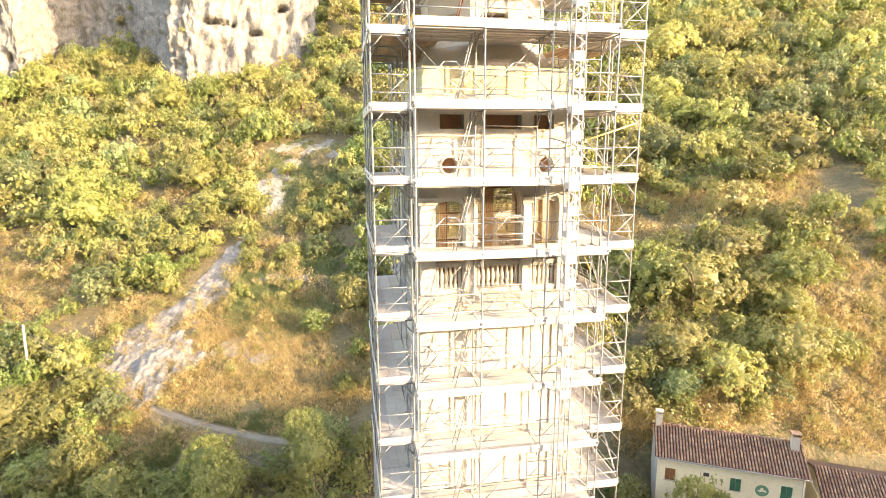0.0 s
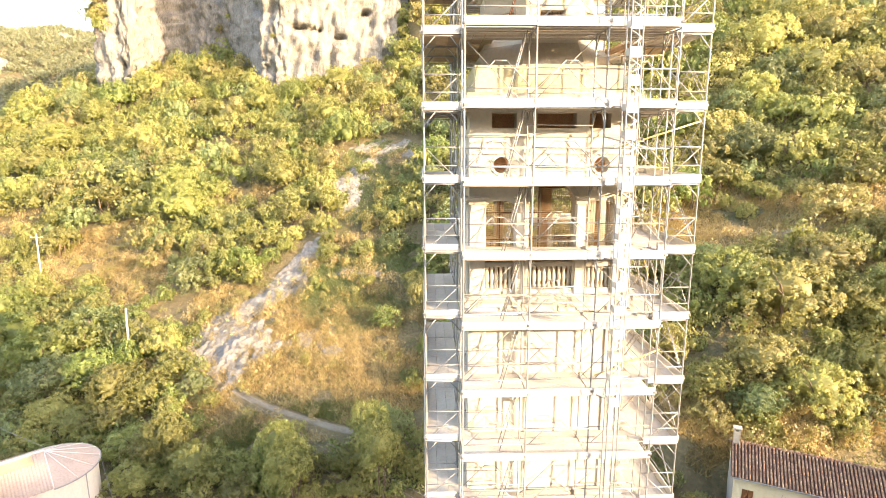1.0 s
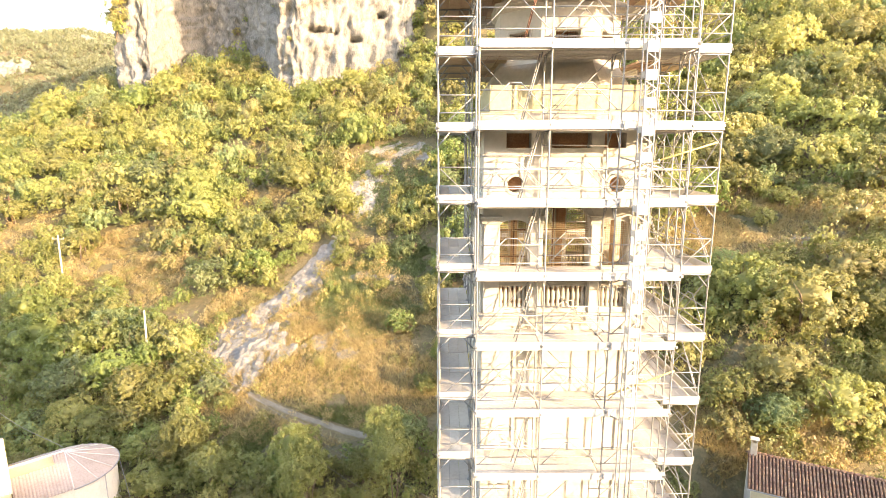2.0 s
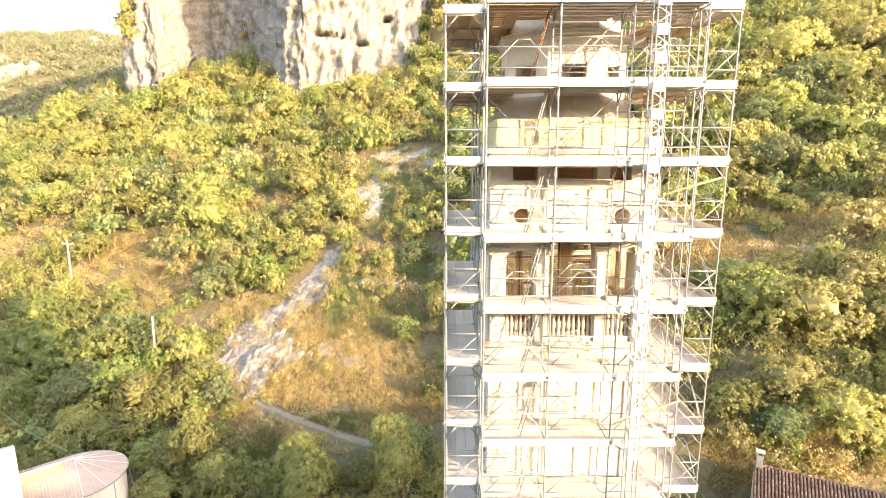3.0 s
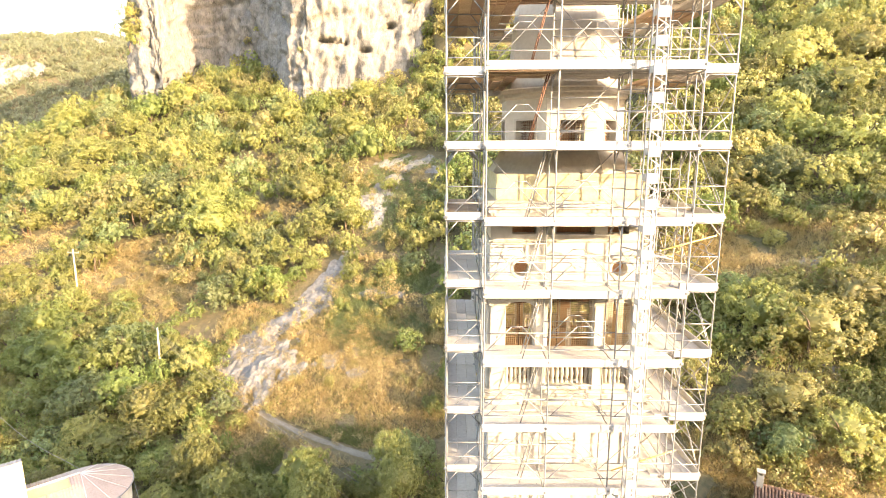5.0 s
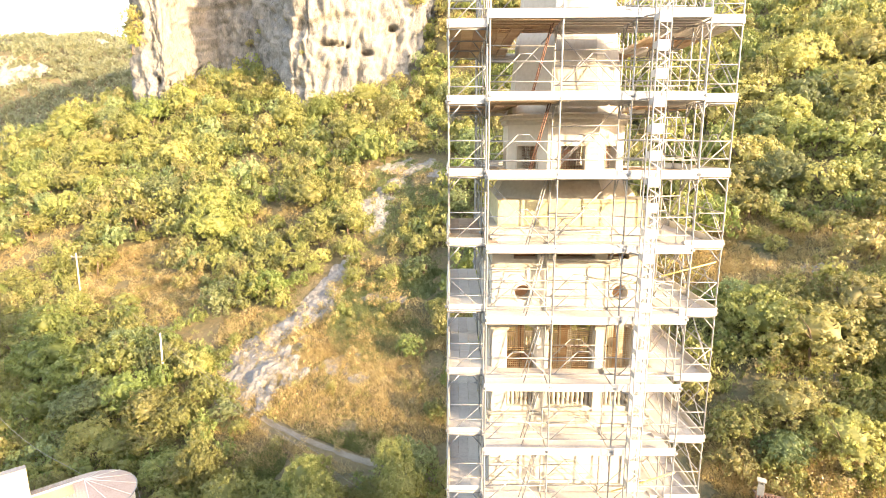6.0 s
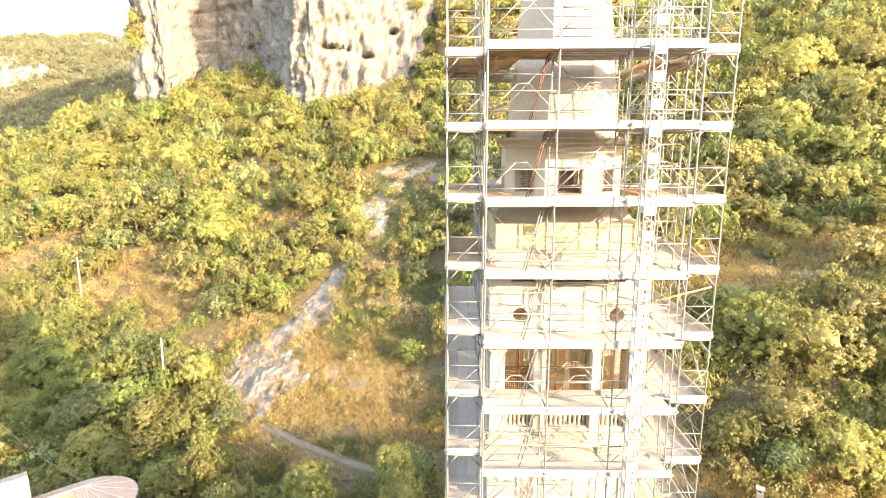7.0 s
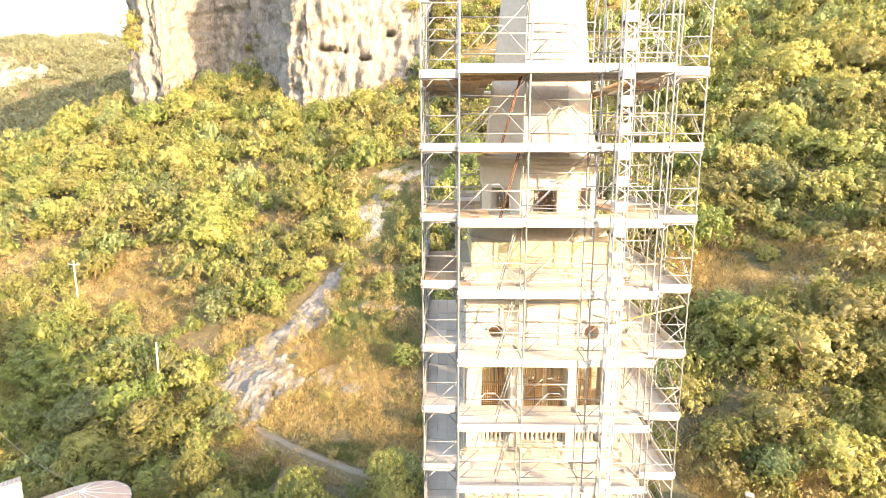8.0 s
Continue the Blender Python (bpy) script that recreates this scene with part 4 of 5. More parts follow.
def build_cable(pts, r=0.014, label="thin pale overhead cable strung between poles"):
    """A hanging cable through the points."""
    cu = bpy.data.curves.new("cable", "CURVE")
    cu.dimensions, cu.bevel_depth, cu.bevel_resolution, cu.resolution_u = "3D", r, 1, 12
    sp = cu.splines.new("BEZIER")
    sp.bezier_points.add(len(pts) - 1)
    for b, p in zip(sp.bezier_points, pts):
        b.co, b.handle_left_type, b.handle_right_type = p, "AUTO", "AUTO"
    cu.materials.append(M_CABLE)
    tagged(new("cable", cu), label, "cable", "overhead cables")


build_cable([(-36.0, 65.3, 4.9), (-17.5, 52.8, -0.2), (1.1, 40.3, -3.8), (10.0, 34.4, -4.4)])
build_cable([(-36.0, 65.3, 4.6), (-17.9, 52.9, -0.7), (0.6, 40.6, -4.4), (10.0, 34.4, -4.8)])
build_cable([(-36.0, 65.3, 4.3), (-19.0, 53.2, -1.2), (-4.5, 41.2, -3.6), (10.0, 34.4, -5.0)])
build_cable([(-61.4, 88.1, 10.4), (-48.0, 76.0, 6.9), (-36.0, 65.3, 5.1)])
build_cable([(-52.0, 56.0, 1.2), (-42.0, 50.0, -0.9), (-32.6, 44.4, -0.8)], 0.022, "thin pale cable running to the chapel roof")
build_cable([(-28.4, 45.4, -2.6), (-24.8, 41.0, -5.2), (-21.0, 37.0, -8.6)], 0.022, "thin pale cable running down from the chapel roof")


def build_track():
    """A pale stony track cut across the slope."""
    xs = np.linspace(-20.5, 4, 90)
    ys = np.interp(xs, [-20.5, -16.3, -11.5, -7.8, -4.3, 4.0], [56.9, 54.5, 51.9, 50.0, 48.5, 45.6])
    w = 0.6 + 0.22 * noise2(xs, ys, 21, 3, 0.5)
    rows = []
    for k in range(6):
        off = (k / 5 - 0.5) * 2 * w
        y = ys + off * 0.7
        rows.append(np.stack([xs, y, ground_z(xs, y) + (0.05 if 0 < k < 5 else -0.05) + 0.03 * noise2(xs, y, 22, 2, 3.0)], -1))
    v = np.concatenate(rows)
    n = len(xs)
    i = (np.arange(5)[:, None] * n + np.arange(n - 1)[None]).ravel()
    tagged(new("track", array_mesh("track", v, np.stack([i, i + 1, i + n + 1, i + n], -1), M_TRACK, True)), "pale stony track across the slope", "track", kind="structure")


build_track()


def build_outcrop(cx, cy, rx, ry, turn, height, seed, step=0.16, rough=0.45, fill=0.85):
    """Bare limestone breaking through the turf: an uneven sheet of ledges with a ragged outline."""
    c, s = math.cos(radians(turn)), math.sin(radians(turn))
    rx, ry = rx * 1.5, ry * 1.55
    u, v = np.meshgrid(np.arange(-rx, rx, step), np.arange(-ry, ry, step))
    x, y = cx + u * c - v * s, cy + u * s + v * c
    d = np.hypot(u / rx, v / ry)
    h = fill - d * 1.1 + 0.9 * noise2(x, y, seed, 4, rough) + 0.55 * noise2(x, y, seed + 5, 3, rough * 3)
    # loose broken surface: the same noise at three turns, so that no grain runs through it
    bx, by = x + 0.5 * noise2(x, y, seed + 7, 2, rough * 2), y + 0.5 * noise2(x, y, seed + 8, 2, rough * 2)
    rubble = sum(w * np.abs(noise2(bx * math.cos(q) - by * math.sin(q), bx * math.sin(q) + by * math.cos(q), seed + 1, 3, rough * k)) for w, q, k in ((0.55, 0.6, 2.3), (0.45, 1.7, 4.1), (0.4, 2.5, 6.7)))
    led = height * (np.floor(h * 3) / 3 * 0.35 + h * 0.35) + height * rubble
    z = ground_z(x, y) + np.where(h > 0, led, -0.25) - 0.06
    keep = h > -0.08
    n = u.shape[1]
    i = (np.arange(u.shape[0] - 1)[:, None] * n + np.arange(n - 1)[None])
    ok = keep[:-1, :-1] & keep[1:, :-1] & keep[:-1, 1:] & keep[1:, 1:]
    i = i[ok]
    f = np.stack([i, i + 1, i + n + 1, i + n], -1)
    used, inv = np.unique(f, return_inverse=True)
    verts = np.stack([x, y, z], -1).reshape(-1, 3)[used]
    tagged(new("rock_outcrop", array_mesh("rock_outcrop", verts, inv.reshape(f.shape), M_ROCK)), "pale weathered limestone outcrop in dry grass", "rock", "rock outcrops on the slope")


for cx, cy, rx, ry, turn, height, seed in (
        (-22.3, 62.2, 3.6, 3.0, -30, 0.6, 31), (-26.2, 65.6, 3.0, 2.4, -20, 0.5, 45), (-23.6, 69.4, 2.6, 1.9, 10, 0.5, 32), (-20.6, 66.0, 2.6, 1.3, 70, 0.35, 46), (-20.4, 72.3, 3.6, 1.5, 20, 0.5, 33),
        (-17.9, 76.6, 3.4, 1.6, 60, 0.4, 34), (-15.8, 81.2, 3.0, 1.4, 66, 0.4, 36), (-13.4, 63.2, 2.3, 1.2, 15, 0.35, 35), (-10.2, 61.2, 1.3, 0.6, 0, 0.3, 47)):
    build_outcrop(cx, cy, rx, ry, turn, height, seed, fill=1.0)
# bare rock on the upper clearing
for cx, cy, rx, ry, turn, height, seed in (
        (-12.0, 93.5, 4.0, 1.2, 85, 0.5, 37), (-10.8, 102.0, 4.2, 1.7, 75, 0.5, 38), (-7.2, 108.6, 4.0, 1.4, 15, 0.5, 39), (-10.6, 111.5, 3.0, 1.2, 10, 0.4, 48),
        (-13.6, 98.6, 3.4, 1.9, 40, 0.45, 56), (-6.0, 109.2, 3.4, 1.3, -10, 0.35, 57), (-1.5, 105.5, 2.4, 1.1, 0, 0.3, 58), (-11.2, 92.0, 2.6, 1.2, 70, 0.35, 59)):
    build_outcrop(cx, cy, rx, ry, turn, height, seed, fill=0.82)
for cx, cy, rx, ry, turn, height, seed in ((36.0, 48.0, 1.9, 0.9, -20, 0.35, 40), (35.4, 44.6, 1.5, 0.7, 0, 0.3, 41), (-10.0, 75.0, 2.0, 0.8, 0, 0.3, 42), (-6.5, 73.6, 1.2, 0.6, 0, 0.25, 49), (52.0, 57.0, 2.2, 0.9, -20, 0.35, 43), (-47.0, 76.5, 2.6, 1.3, 20, 0.4, 44), (44.0, 62.0, 2.4, 0.7, -10, 0.3, 50)):
    build_outcrop(cx, cy, rx, ry, turn, height, seed)

# pale quarried faces on the far hill
for cx, cy, rx, ry, turn, height, seed in ((-520.0, 668.0, 30.0, 16.0, 10, 9.0, 51), (-548.0, 690.0, 20.0, 12.0, 0, 8.0, 52), (-498.0, 784.0, 34.0, 7.0, 5, 5.0, 53), (-462.0, 778.0, 16.0, 6.0, 0, 6.0, 54), (-440.0, 750.0, 12.0, 5.0, 0, 4.0, 55)):
    build_outcrop(cx, cy, rx, ry, turn, height, seed, 1.6, 0.05)


# ---------------------------------------------------------------- trees and shrubs
def crown_mesh(name, seed, leaves, size, lobes, mat, flat=0.9, core=2, lobe=1.0, ruffle=0.45, clumps=200):
    """A crown of small leaves in clumps, the clumps set on uneven lobes: about 1 m in radius, its foot at 0."""
    r = np.random.RandomState(seed)
    ang, out = r.uniform(0, 2 * math.pi, lobes), np.sqrt(r.uniform(0, 1, lobes)) * 0.76
    # most lobes lie on a dome, some lower within it
    dome = 0.3 + 0.62 * np.sqrt(1 - (out / 0.8) ** 2) + r.uniform(-0.12, 0.1, lobes)
    c = np.stack([out * np.cos(ang), out * np.sin(ang), np.where(r.rand(lobes) < 0.75, dome, dome * 0.6)], -1)
    rad = lobe * r.uniform(0.2, 0.4, lobes) * (1.12 - 0.3 * out)
    p, d = np.empty((0, 3)), np.empty((0, 3))
    while len(p) < clumps:
        k = r.choice(lobes, clumps, p=rad ** 2 / (rad ** 2).sum())
        e = r.normal(size=(clumps, 3))
        e /= np.linalg.norm(e, axis=1)[:, None]
        q = c[k] + e * (rad[k] * r.uniform(0.78, 1.12, clumps) * (1 + 0.35 * (r.rand(clumps) < 0.08)))[:, None] * (1, 1, flat)
        inside = ((np.linalg.norm((q[:, None] - c[None]) / (1, 1, flat), axis=2) / rad[None]) < 0.74).any(axis=1)
        ok = ~inside & (q[:, 2] > 0.06) & ((e[:, 2] > -0.5) | (r.rand(clumps) < 0.35))
        p, d = np.concatenate([p, q[ok]]), np.concatenate([d, e[ok]])
    p, d = p[:clumps], d[:clumps]
    # each clump: leaves on the outer side of a small uneven ball
    k = r.randint(0, clumps, leaves)
    around = 1.05 / math.sqrt(clumps) * r.uniform(0.7, 1.7, clumps)
    e = r.normal(size=(leaves, 3)) + d[k] * 0.7
    e /= np.linalg.norm(e, axis=1)[:, None]
    p = p[k] + e * (around[k] * r.uniform(0.55, 1.2, leaves) * (1 + 0.6 * (r.rand(leaves) < 0.06)))[:, None]
    nrm = e * 0.55 + d[k] * 0.45 + r.normal(size=(leaves, 3)) * ruffle + (0, 0, 0.1)
    nrm /= np.linalg.norm(nrm, axis=1)[:, None]
    a = np.cross(nrm, r.normal(size=(leaves, 3)))
    a /= np.linalg.norm(a, axis=1)[:, None]
    b = np.cross(nrm, a)
    s = (size * r.uniform(0.6, 1.4, leaves))[:, None]
    v = np.stack([p - a * s - b * s * 0.45, p + a * s - b * s * 0.3, p + b * s * 0.95 + nrm * s * 0.2], 1).reshape(-1, 3)
    f = np.arange(leaves * 3).reshape(-1, 3)
    if core:
        # close twigs and inner leaves: one lumpy body well within the outer clumps
        bm = bmesh.new()
        bmesh.ops.create_icosphere(bm, subdivisions=core, radius=1.0)
        e = np.array([w.co[:] for w in bm.verts])
        bm.verts.index_update()
        cf = np.array([[w.index for w in g.verts] for g in bm.faces])
        bm.free()
        mid = np.array((0, 0, 0.5))
        away = (c - mid) / (1, 1, flat)
        dot = e @ away.T
        root = dot ** 2 - (away ** 2).sum(1)[None] + (0.8 * rad[None]) ** 2
        reach = np.where(root > 0, dot + np.sqrt(np.maximum(root, 0)), 0.12).max(1)
        near = e @ e.T > (0.8 if core < 3 else 0.9)
        reach = 0.5 * reach + 0.5 * np.where(near, reach[None], 9.0).min(1)
        cv = mid + e * (np.clip(reach, 0.12, np.percentile(reach, 70)) * r.uniform(0.8, 0.95, len(e)))[:, None] * (1, 1, flat)
        f = np.concatenate([f, cf + len(v)])
        v = np.concatenate([v, cv])
    return array_mesh(name, v, f, mat)


def trunk_mesh(seed):
    rnd = random.Random(seed)
    bm = bmesh.new()
    stems = rnd.randint(2, 4)
    for s in range(stems):
        p = Vector((rnd.uniform(-0.06, 0.06), rnd.uniform(-0.06, 0.06), -0.25))
        r = 0.05
        d = Vector((rnd.uniform(-0.35, 0.35), rnd.uniform(-0.35, 0.35), 1)).normalized()
        for j in range(4):
            q = p + d * 0.3
            tube(bm, p, q, r, 6, r * 0.75, cap=False)
            if j > 0:
                e = (d + Vector((rnd.uniform(-1, 1), rnd.uniform(-1, 1), 0.3))).normalized()
                tube(bm, q, q + e * 0.4, r * 0.5, 5, r * 0.15, cap=False)
            p, r = q, r * 0.75
            d = (d + Vector((rnd.uniform(-0.4, 0.4), rnd.uniform(-0.4, 0.4), 0.2))).normalized()
    return mesh_of("trunk", bm, M_BARK)


TRUNKS = [trunk_mesh(i) for i in range(4)]
LEAFS = [M_LEAF, M_LEAF_DARK, M_LEAF, M_LEAF_GREY, M_LEAF_DRY]
NEAR = [crown_mesh("crown", 10 + i, 8000, 0.029, 26 + 2 * i, LEAFS[i % 5], core=3, lobe=0.95, ruffle=0.35, clumps=460) for i in range(7)]
MID = [crown_mesh("crown", 30 + i, 2500, 0.046, 18 + i, LEAFS[i % 5], lobe=0.95, ruffle=0.33, clumps=220) for i in range(7)]
LABELS = ["bushy yellow-green shrub on the dry slope", "dark green holm oak on the slope", "dense green shrub among dry grass", "grey-green olive-like tree on the slope", "straw-yellow half-dry shrub on the slope"]
placed = []


def tree(x, y, r, h, kind, rnd):
    pool = NEAR if math.hypot(x, y) < 76 and r > 2.5 or r > 4.6 else MID
    kind = kind % len(pool)
    z = float(ground_z(x, y))
    t = thing("tree" if h > 3 else "shrub", Matrix.LocRotScale((x, y, z - 0.1), Euler((0, 0, rnd.uniform(0, 6.28))), (r, r * rnd.uniform(0.85, 1.15), h / 1.45)), LABELS[kind % 5], "tree" if h > 3 else "shrub", "trees and shrubs on the slope")
    piece("crown", pool[kind], t)
    piece("trunk", TRUNKS[kind % 4], t)
    placed.append((x, y, r))


def tall_tree(x, y, r, h, kind, rnd):
    """A tree with a clear stem below a round crown."""
    z = float(ground_z(x, y))
    t = thing("tree", pose(x, y, z - 0.1, 0, 0, rnd.uniform(0, 360)), LABELS[kind % 5], "tree", "trees and shrubs on the slope")
    low = max(0.0, h - 2.1 * r)
    piece("crown", NEAR[kind], t, Matrix.LocRotScale((0, 0, low), None, (r, r * rnd.uniform(0.9, 1.1), r * 1.4)))
    piece("trunk", TRUNKS[kind % 4], t, Matrix.Diagonal((1.6, 1.6, (low + r) / 1.1, 1)))
    placed.append((x, y, r))


# the trees that stand out one by one: place and half the width of the crown
EAST = [(64.5, 104.9, 6.6), (57, 103.6, 5), (73.8, 110.7, 6.4), (74.2, 101.5, 6), (66.2, 93.2, 5.6), (60.6, 94, 4.2), (54.8, 90.9, 4.8), (54.8, 98.9, 4.3), (45.4, 83.2, 4.4), (40.4, 77.5, 4.1), (46.7, 76.3, 5.2), (50.9, 72.4, 4.4), (55.7, 74.7, 3.5), (60.3, 79.8, 4.5), (58.9, 72.2, 2.9), (55.6, 83.9, 4.5), (50.1, 87.8, 3.9), (44, 68.4, 2.3), (48.7, 60.9, 3.5), (41.2, 66.6, 1.5), (47.9, 67, 2.1), (32.7, 53.5, 4.4), (36, 50, 5.2), (37.6, 57, 3.3), (42.3, 53.7, 3.8), (41.6, 49, 3.1), (33.1, 58.9, 2.7), (26.7, 49.2, 1.2), (26.9, 45.2, 2.7), (31.6, 45.6, 3.3), (29.7, 42.6, 2.7), (34.7, 42.4, 3.6), (25.6, 43, 1.8)]
EAST_2 = [(35.8, 40.5, 1.7), (37.9, 40.9, 2.1), (41.3, 42.5, 4.2), (43.0, 46.2, 3.0), (46.4, 48.0, 4.0), (51.0, 55.8, 2.8), (40.7, 73.0, 3.2), (54.3, 65.1, 3.8), (20.6, 39.4, 1.3)]
WEST = [(-53.7, 69.6, 5.2), (-62.4, 75.5, 3.9), (-47.7, 65.3, 4.4), (-49.6, 61.1, 3.9), (-42.4, 60.3, 4.1), (-43.6, 67.1, 3.9), (-38, 61.4, 3.6), (-34, 58.9, 3.5), (-44.3, 70.5, 3.1), (-35.1, 67.3, 2.9), (-31.2, 64.3, 3), (-28.3, 60.7, 2.6), (-29.9, 57.3, 2.9), (-32.3, 54.7, 2.8), (-24.7, 57.5, 2.1), (-26.5, 55.2, 1.9), (-22.6, 55.4, 1.4), (-67.4, 80.5, 3.3), (-60, 78.8, 4.7), (-55, 77.9, 3), (-48.7, 76.6, 1.9), (-45.3, 75.9, 2.3), (-36.7, 55, 2.7), (-39.8, 56.5, 2.6), (-25.2, 48.9, 3), (-28.2, 50.2, 2.6), (-22.4, 48.2, 2), (-20.1, 50.5, 1), (-13.7, 47.4, 1.8), (-56.5, 71, 4), (-61.4, 93.9, 3.9)]
UPPER = [(-110, 162.9, 6.4), (-111.2, 154.2, 5.7), (-95.1, 159.2, 5.2), (-83.4, 149.6, 5.6), (-88.2, 138, 5.9), (-82.6, 157.3, 5.6), (-74.7, 159.9, 5.8), (-76.5, 140.1, 4.6), (-62.4, 128.7, 5.3), (-54.6, 130.1, 4.9), (-59.1, 150.3, 5), (-50.1, 152.8, 5.4), (-50, 138.3, 4.3), (-37.9, 135.2, 5.2), (-37.5, 127, 3.5), (-29.9, 137.4, 4.8), (-26, 141.6, 4.5), (-20.4, 142.4, 4.9), (-20.5, 122, 5.6), (-25.7, 117.3, 3.6), (-30.1, 125.8, 3.4), (-8.9, 124.5, 4.5), (-14, 132, 4.4), (-37.7, 122.4, 2.6), (-24.9, 100.9, 5.2), (-44.7, 103.1, 5.2), (-57.6, 112.9, 4.9), (-59.7, 105.4, 4.4), (-64.7, 102.9, 4.1), (-41.1, 95.9, 5.4), (-95.2, 129, 5.8), (-85.2, 126.7, 5.2)]
UPPER_2 = [(-82.3, 116.5, 5), (-85.9, 111, 4.2), (-76.4, 120.9, 4.6), (-21.5, 92.3, 3.5), (-15.2, 89.7, 3.7), (-30.5, 97.7, 1.5), (-9.9, 101.2, 1.9), (-37.4, 101.3, 3.2), (2.5, 133, 5.2), (-3.5, 140, 4.6)]
# added mostly hidden behind the tower, to cast shade on the clearings beside it
MIDDLE = [(3.5, 99, 4.5), (2.6, 90.5, 3.6), (6, 106, 5), (6, 94, 4), (5, 58, 3.2), (8, 62, 4), (6.5, 68, 3.8), (9, 74, 4.2), (5, 79, 3.6), (9, 85, 4.5), (4, 84, 3), (14, 66, 4.2), (17, 76, 4.4), (16, 90, 4.8), (22, 60, 3.6)]
WEST_2 = [(-20.3, 46.0, 3.4), (-17.0, 46.4, 2.3), (-12.6, 44.4, 2.1), (-6.2, 45.0, 2.1), (-1.5, 45.0, 1.6), (-5.0, 44.6, 2.6), (-0.2, 43.6, 1.6), (-0.9, 54.4, 1.6), (-26.4, 78.6, 3.6), (-32.4, 77.4, 3.7), (-28.0, 78.6, 3.6), (-23.0, 83.5, 3.0), (-3.5, 63.5, 2.2), (-6.9, 71.0, 1.4), (-0.5, 69.2, 2.0), (-8.3, 78.2, 2.1), (-3.4, 77.6, 2.5), (-50.7, 83.1, 2.2), (-15.0, 41.2, 2.4), (-8.6, 41.6, 2.0), (-26.0, 46.0, 2.6)]


def clearing(x, y):
    """How open the ground is: 1 in the clearings, 0 in the wood."""
    out = 0.0
    for cx, cy, rx, ry in ((-10, 58, 15, 10), (-22, 67, 7, 8), (-11, 97, 5, 15), (-7, 104, 10, 10), (-35.4, 108, 4, 3), (-26, 95, 3.5, 3), (-17, 76, 4, 8), (-19.5, 75, 4.5, 5), (-55, 93, 9, 8), (-49, 85, 7, 5), (-41, 79, 7, 4.5), (-80, 104, 11, 8), (-41, 119, 7, 5), (-31, 99, 6, 3), (-31, 73, 9, 3.5), (-5, 79, 8, 6), (42, 63.5, 17, 5.5), (30, 46.5, 5, 3), (57, 60, 10, 5), (-6, 73, 8, 8), (52, 78, 7, 4), (-14, 50, 11, 4), (22, 42, 6, 3)):
        out = max(out, 1 - float(smooth(0.75, 1.1, math.hypot((x - cx) / rx, (y - cy) / ry))))
    return out


def built_up(x, y):
    return 19 < x < 50 and y < 42.5 - 0.5 * (x - 24) or math.hypot(x + 31, y - 44) < 6 or x < -31 and y < 0.9 * (x + 32) + 50 or x > -18 and x < 18 and y < 41


def scatter():
    rnd = random.Random(5)
    for x, y, r in EAST + EAST_2 + MIDDLE + WEST + WEST_2 + UPPER + UPPER_2:
        # leaf colour carries light: darker grey-green kinds deepen the tower's shadow by the chapel,
        # fresh green in the west, darker picks behind the tower, paler kinds brighten the east
        kinds = (1, 3, 6, 3) if x < -42 and y < 72 else (0, 2, 2, 5, 0, 1, 5, 4, 3) if x < 0 else (0, 2, 1, 3) if x < 20 and y > 55 else (0, 4, 4, 4, 0, 4, 3, 4)
        tree(x, y, r, r * rnd.uniform(1.35, 1.6), rnd.choice(kinds), rnd)
    tree(24.7, 31.2, 3.3, 8.0, 0, rnd)
    for x, y, r, h in ((-12.2, 44.6, 2.5, 7.4), (-10.4, 41.4, 2.4, 8.2), (-4.4, 45.2, 2.1, 7.6), (-3.0, 41.6, 2.1, 8.0), (1.6, 42.0, 1.8, 7.6), (-24.2, 49.0, 2.6, 6.4)):
        tall_tree(x, y, r, h, rnd.choice((0, 2, 5)), rnd)
    tree(21.8, 36.4, 1.6, 4.4, 0, rnd)
    n, tries = len(placed), 0
    while n < 300 and tries < 30000:
        tries += 1
        y = rnd.uniform(42, 96)
        x = rnd.uniform(-0.93, 1.2) * y
        if built_up(x, y) or clearing(x, y) > 0.25 and rnd.random() < 0.985:
            continue
        r = rnd.uniform(1.2, 3.0) if x < 0 or y < 66 else rnd.uniform(2.4, 4.4)
        if any((x - a) ** 2 + (y - b) ** 2 < (0.56 * (r + c)) ** 2 for a, b, c in placed):
            continue
        tree(x, y, r, r * rnd.uniform(1.45, 2.0), rnd.choice((0, 2, 4, 0, 5, 1, 3, 4) if x > 0 or y > 75 else (0, 2, 5, 0, 2, 1, 3, 4)), rnd)
        n += 1


scatter()


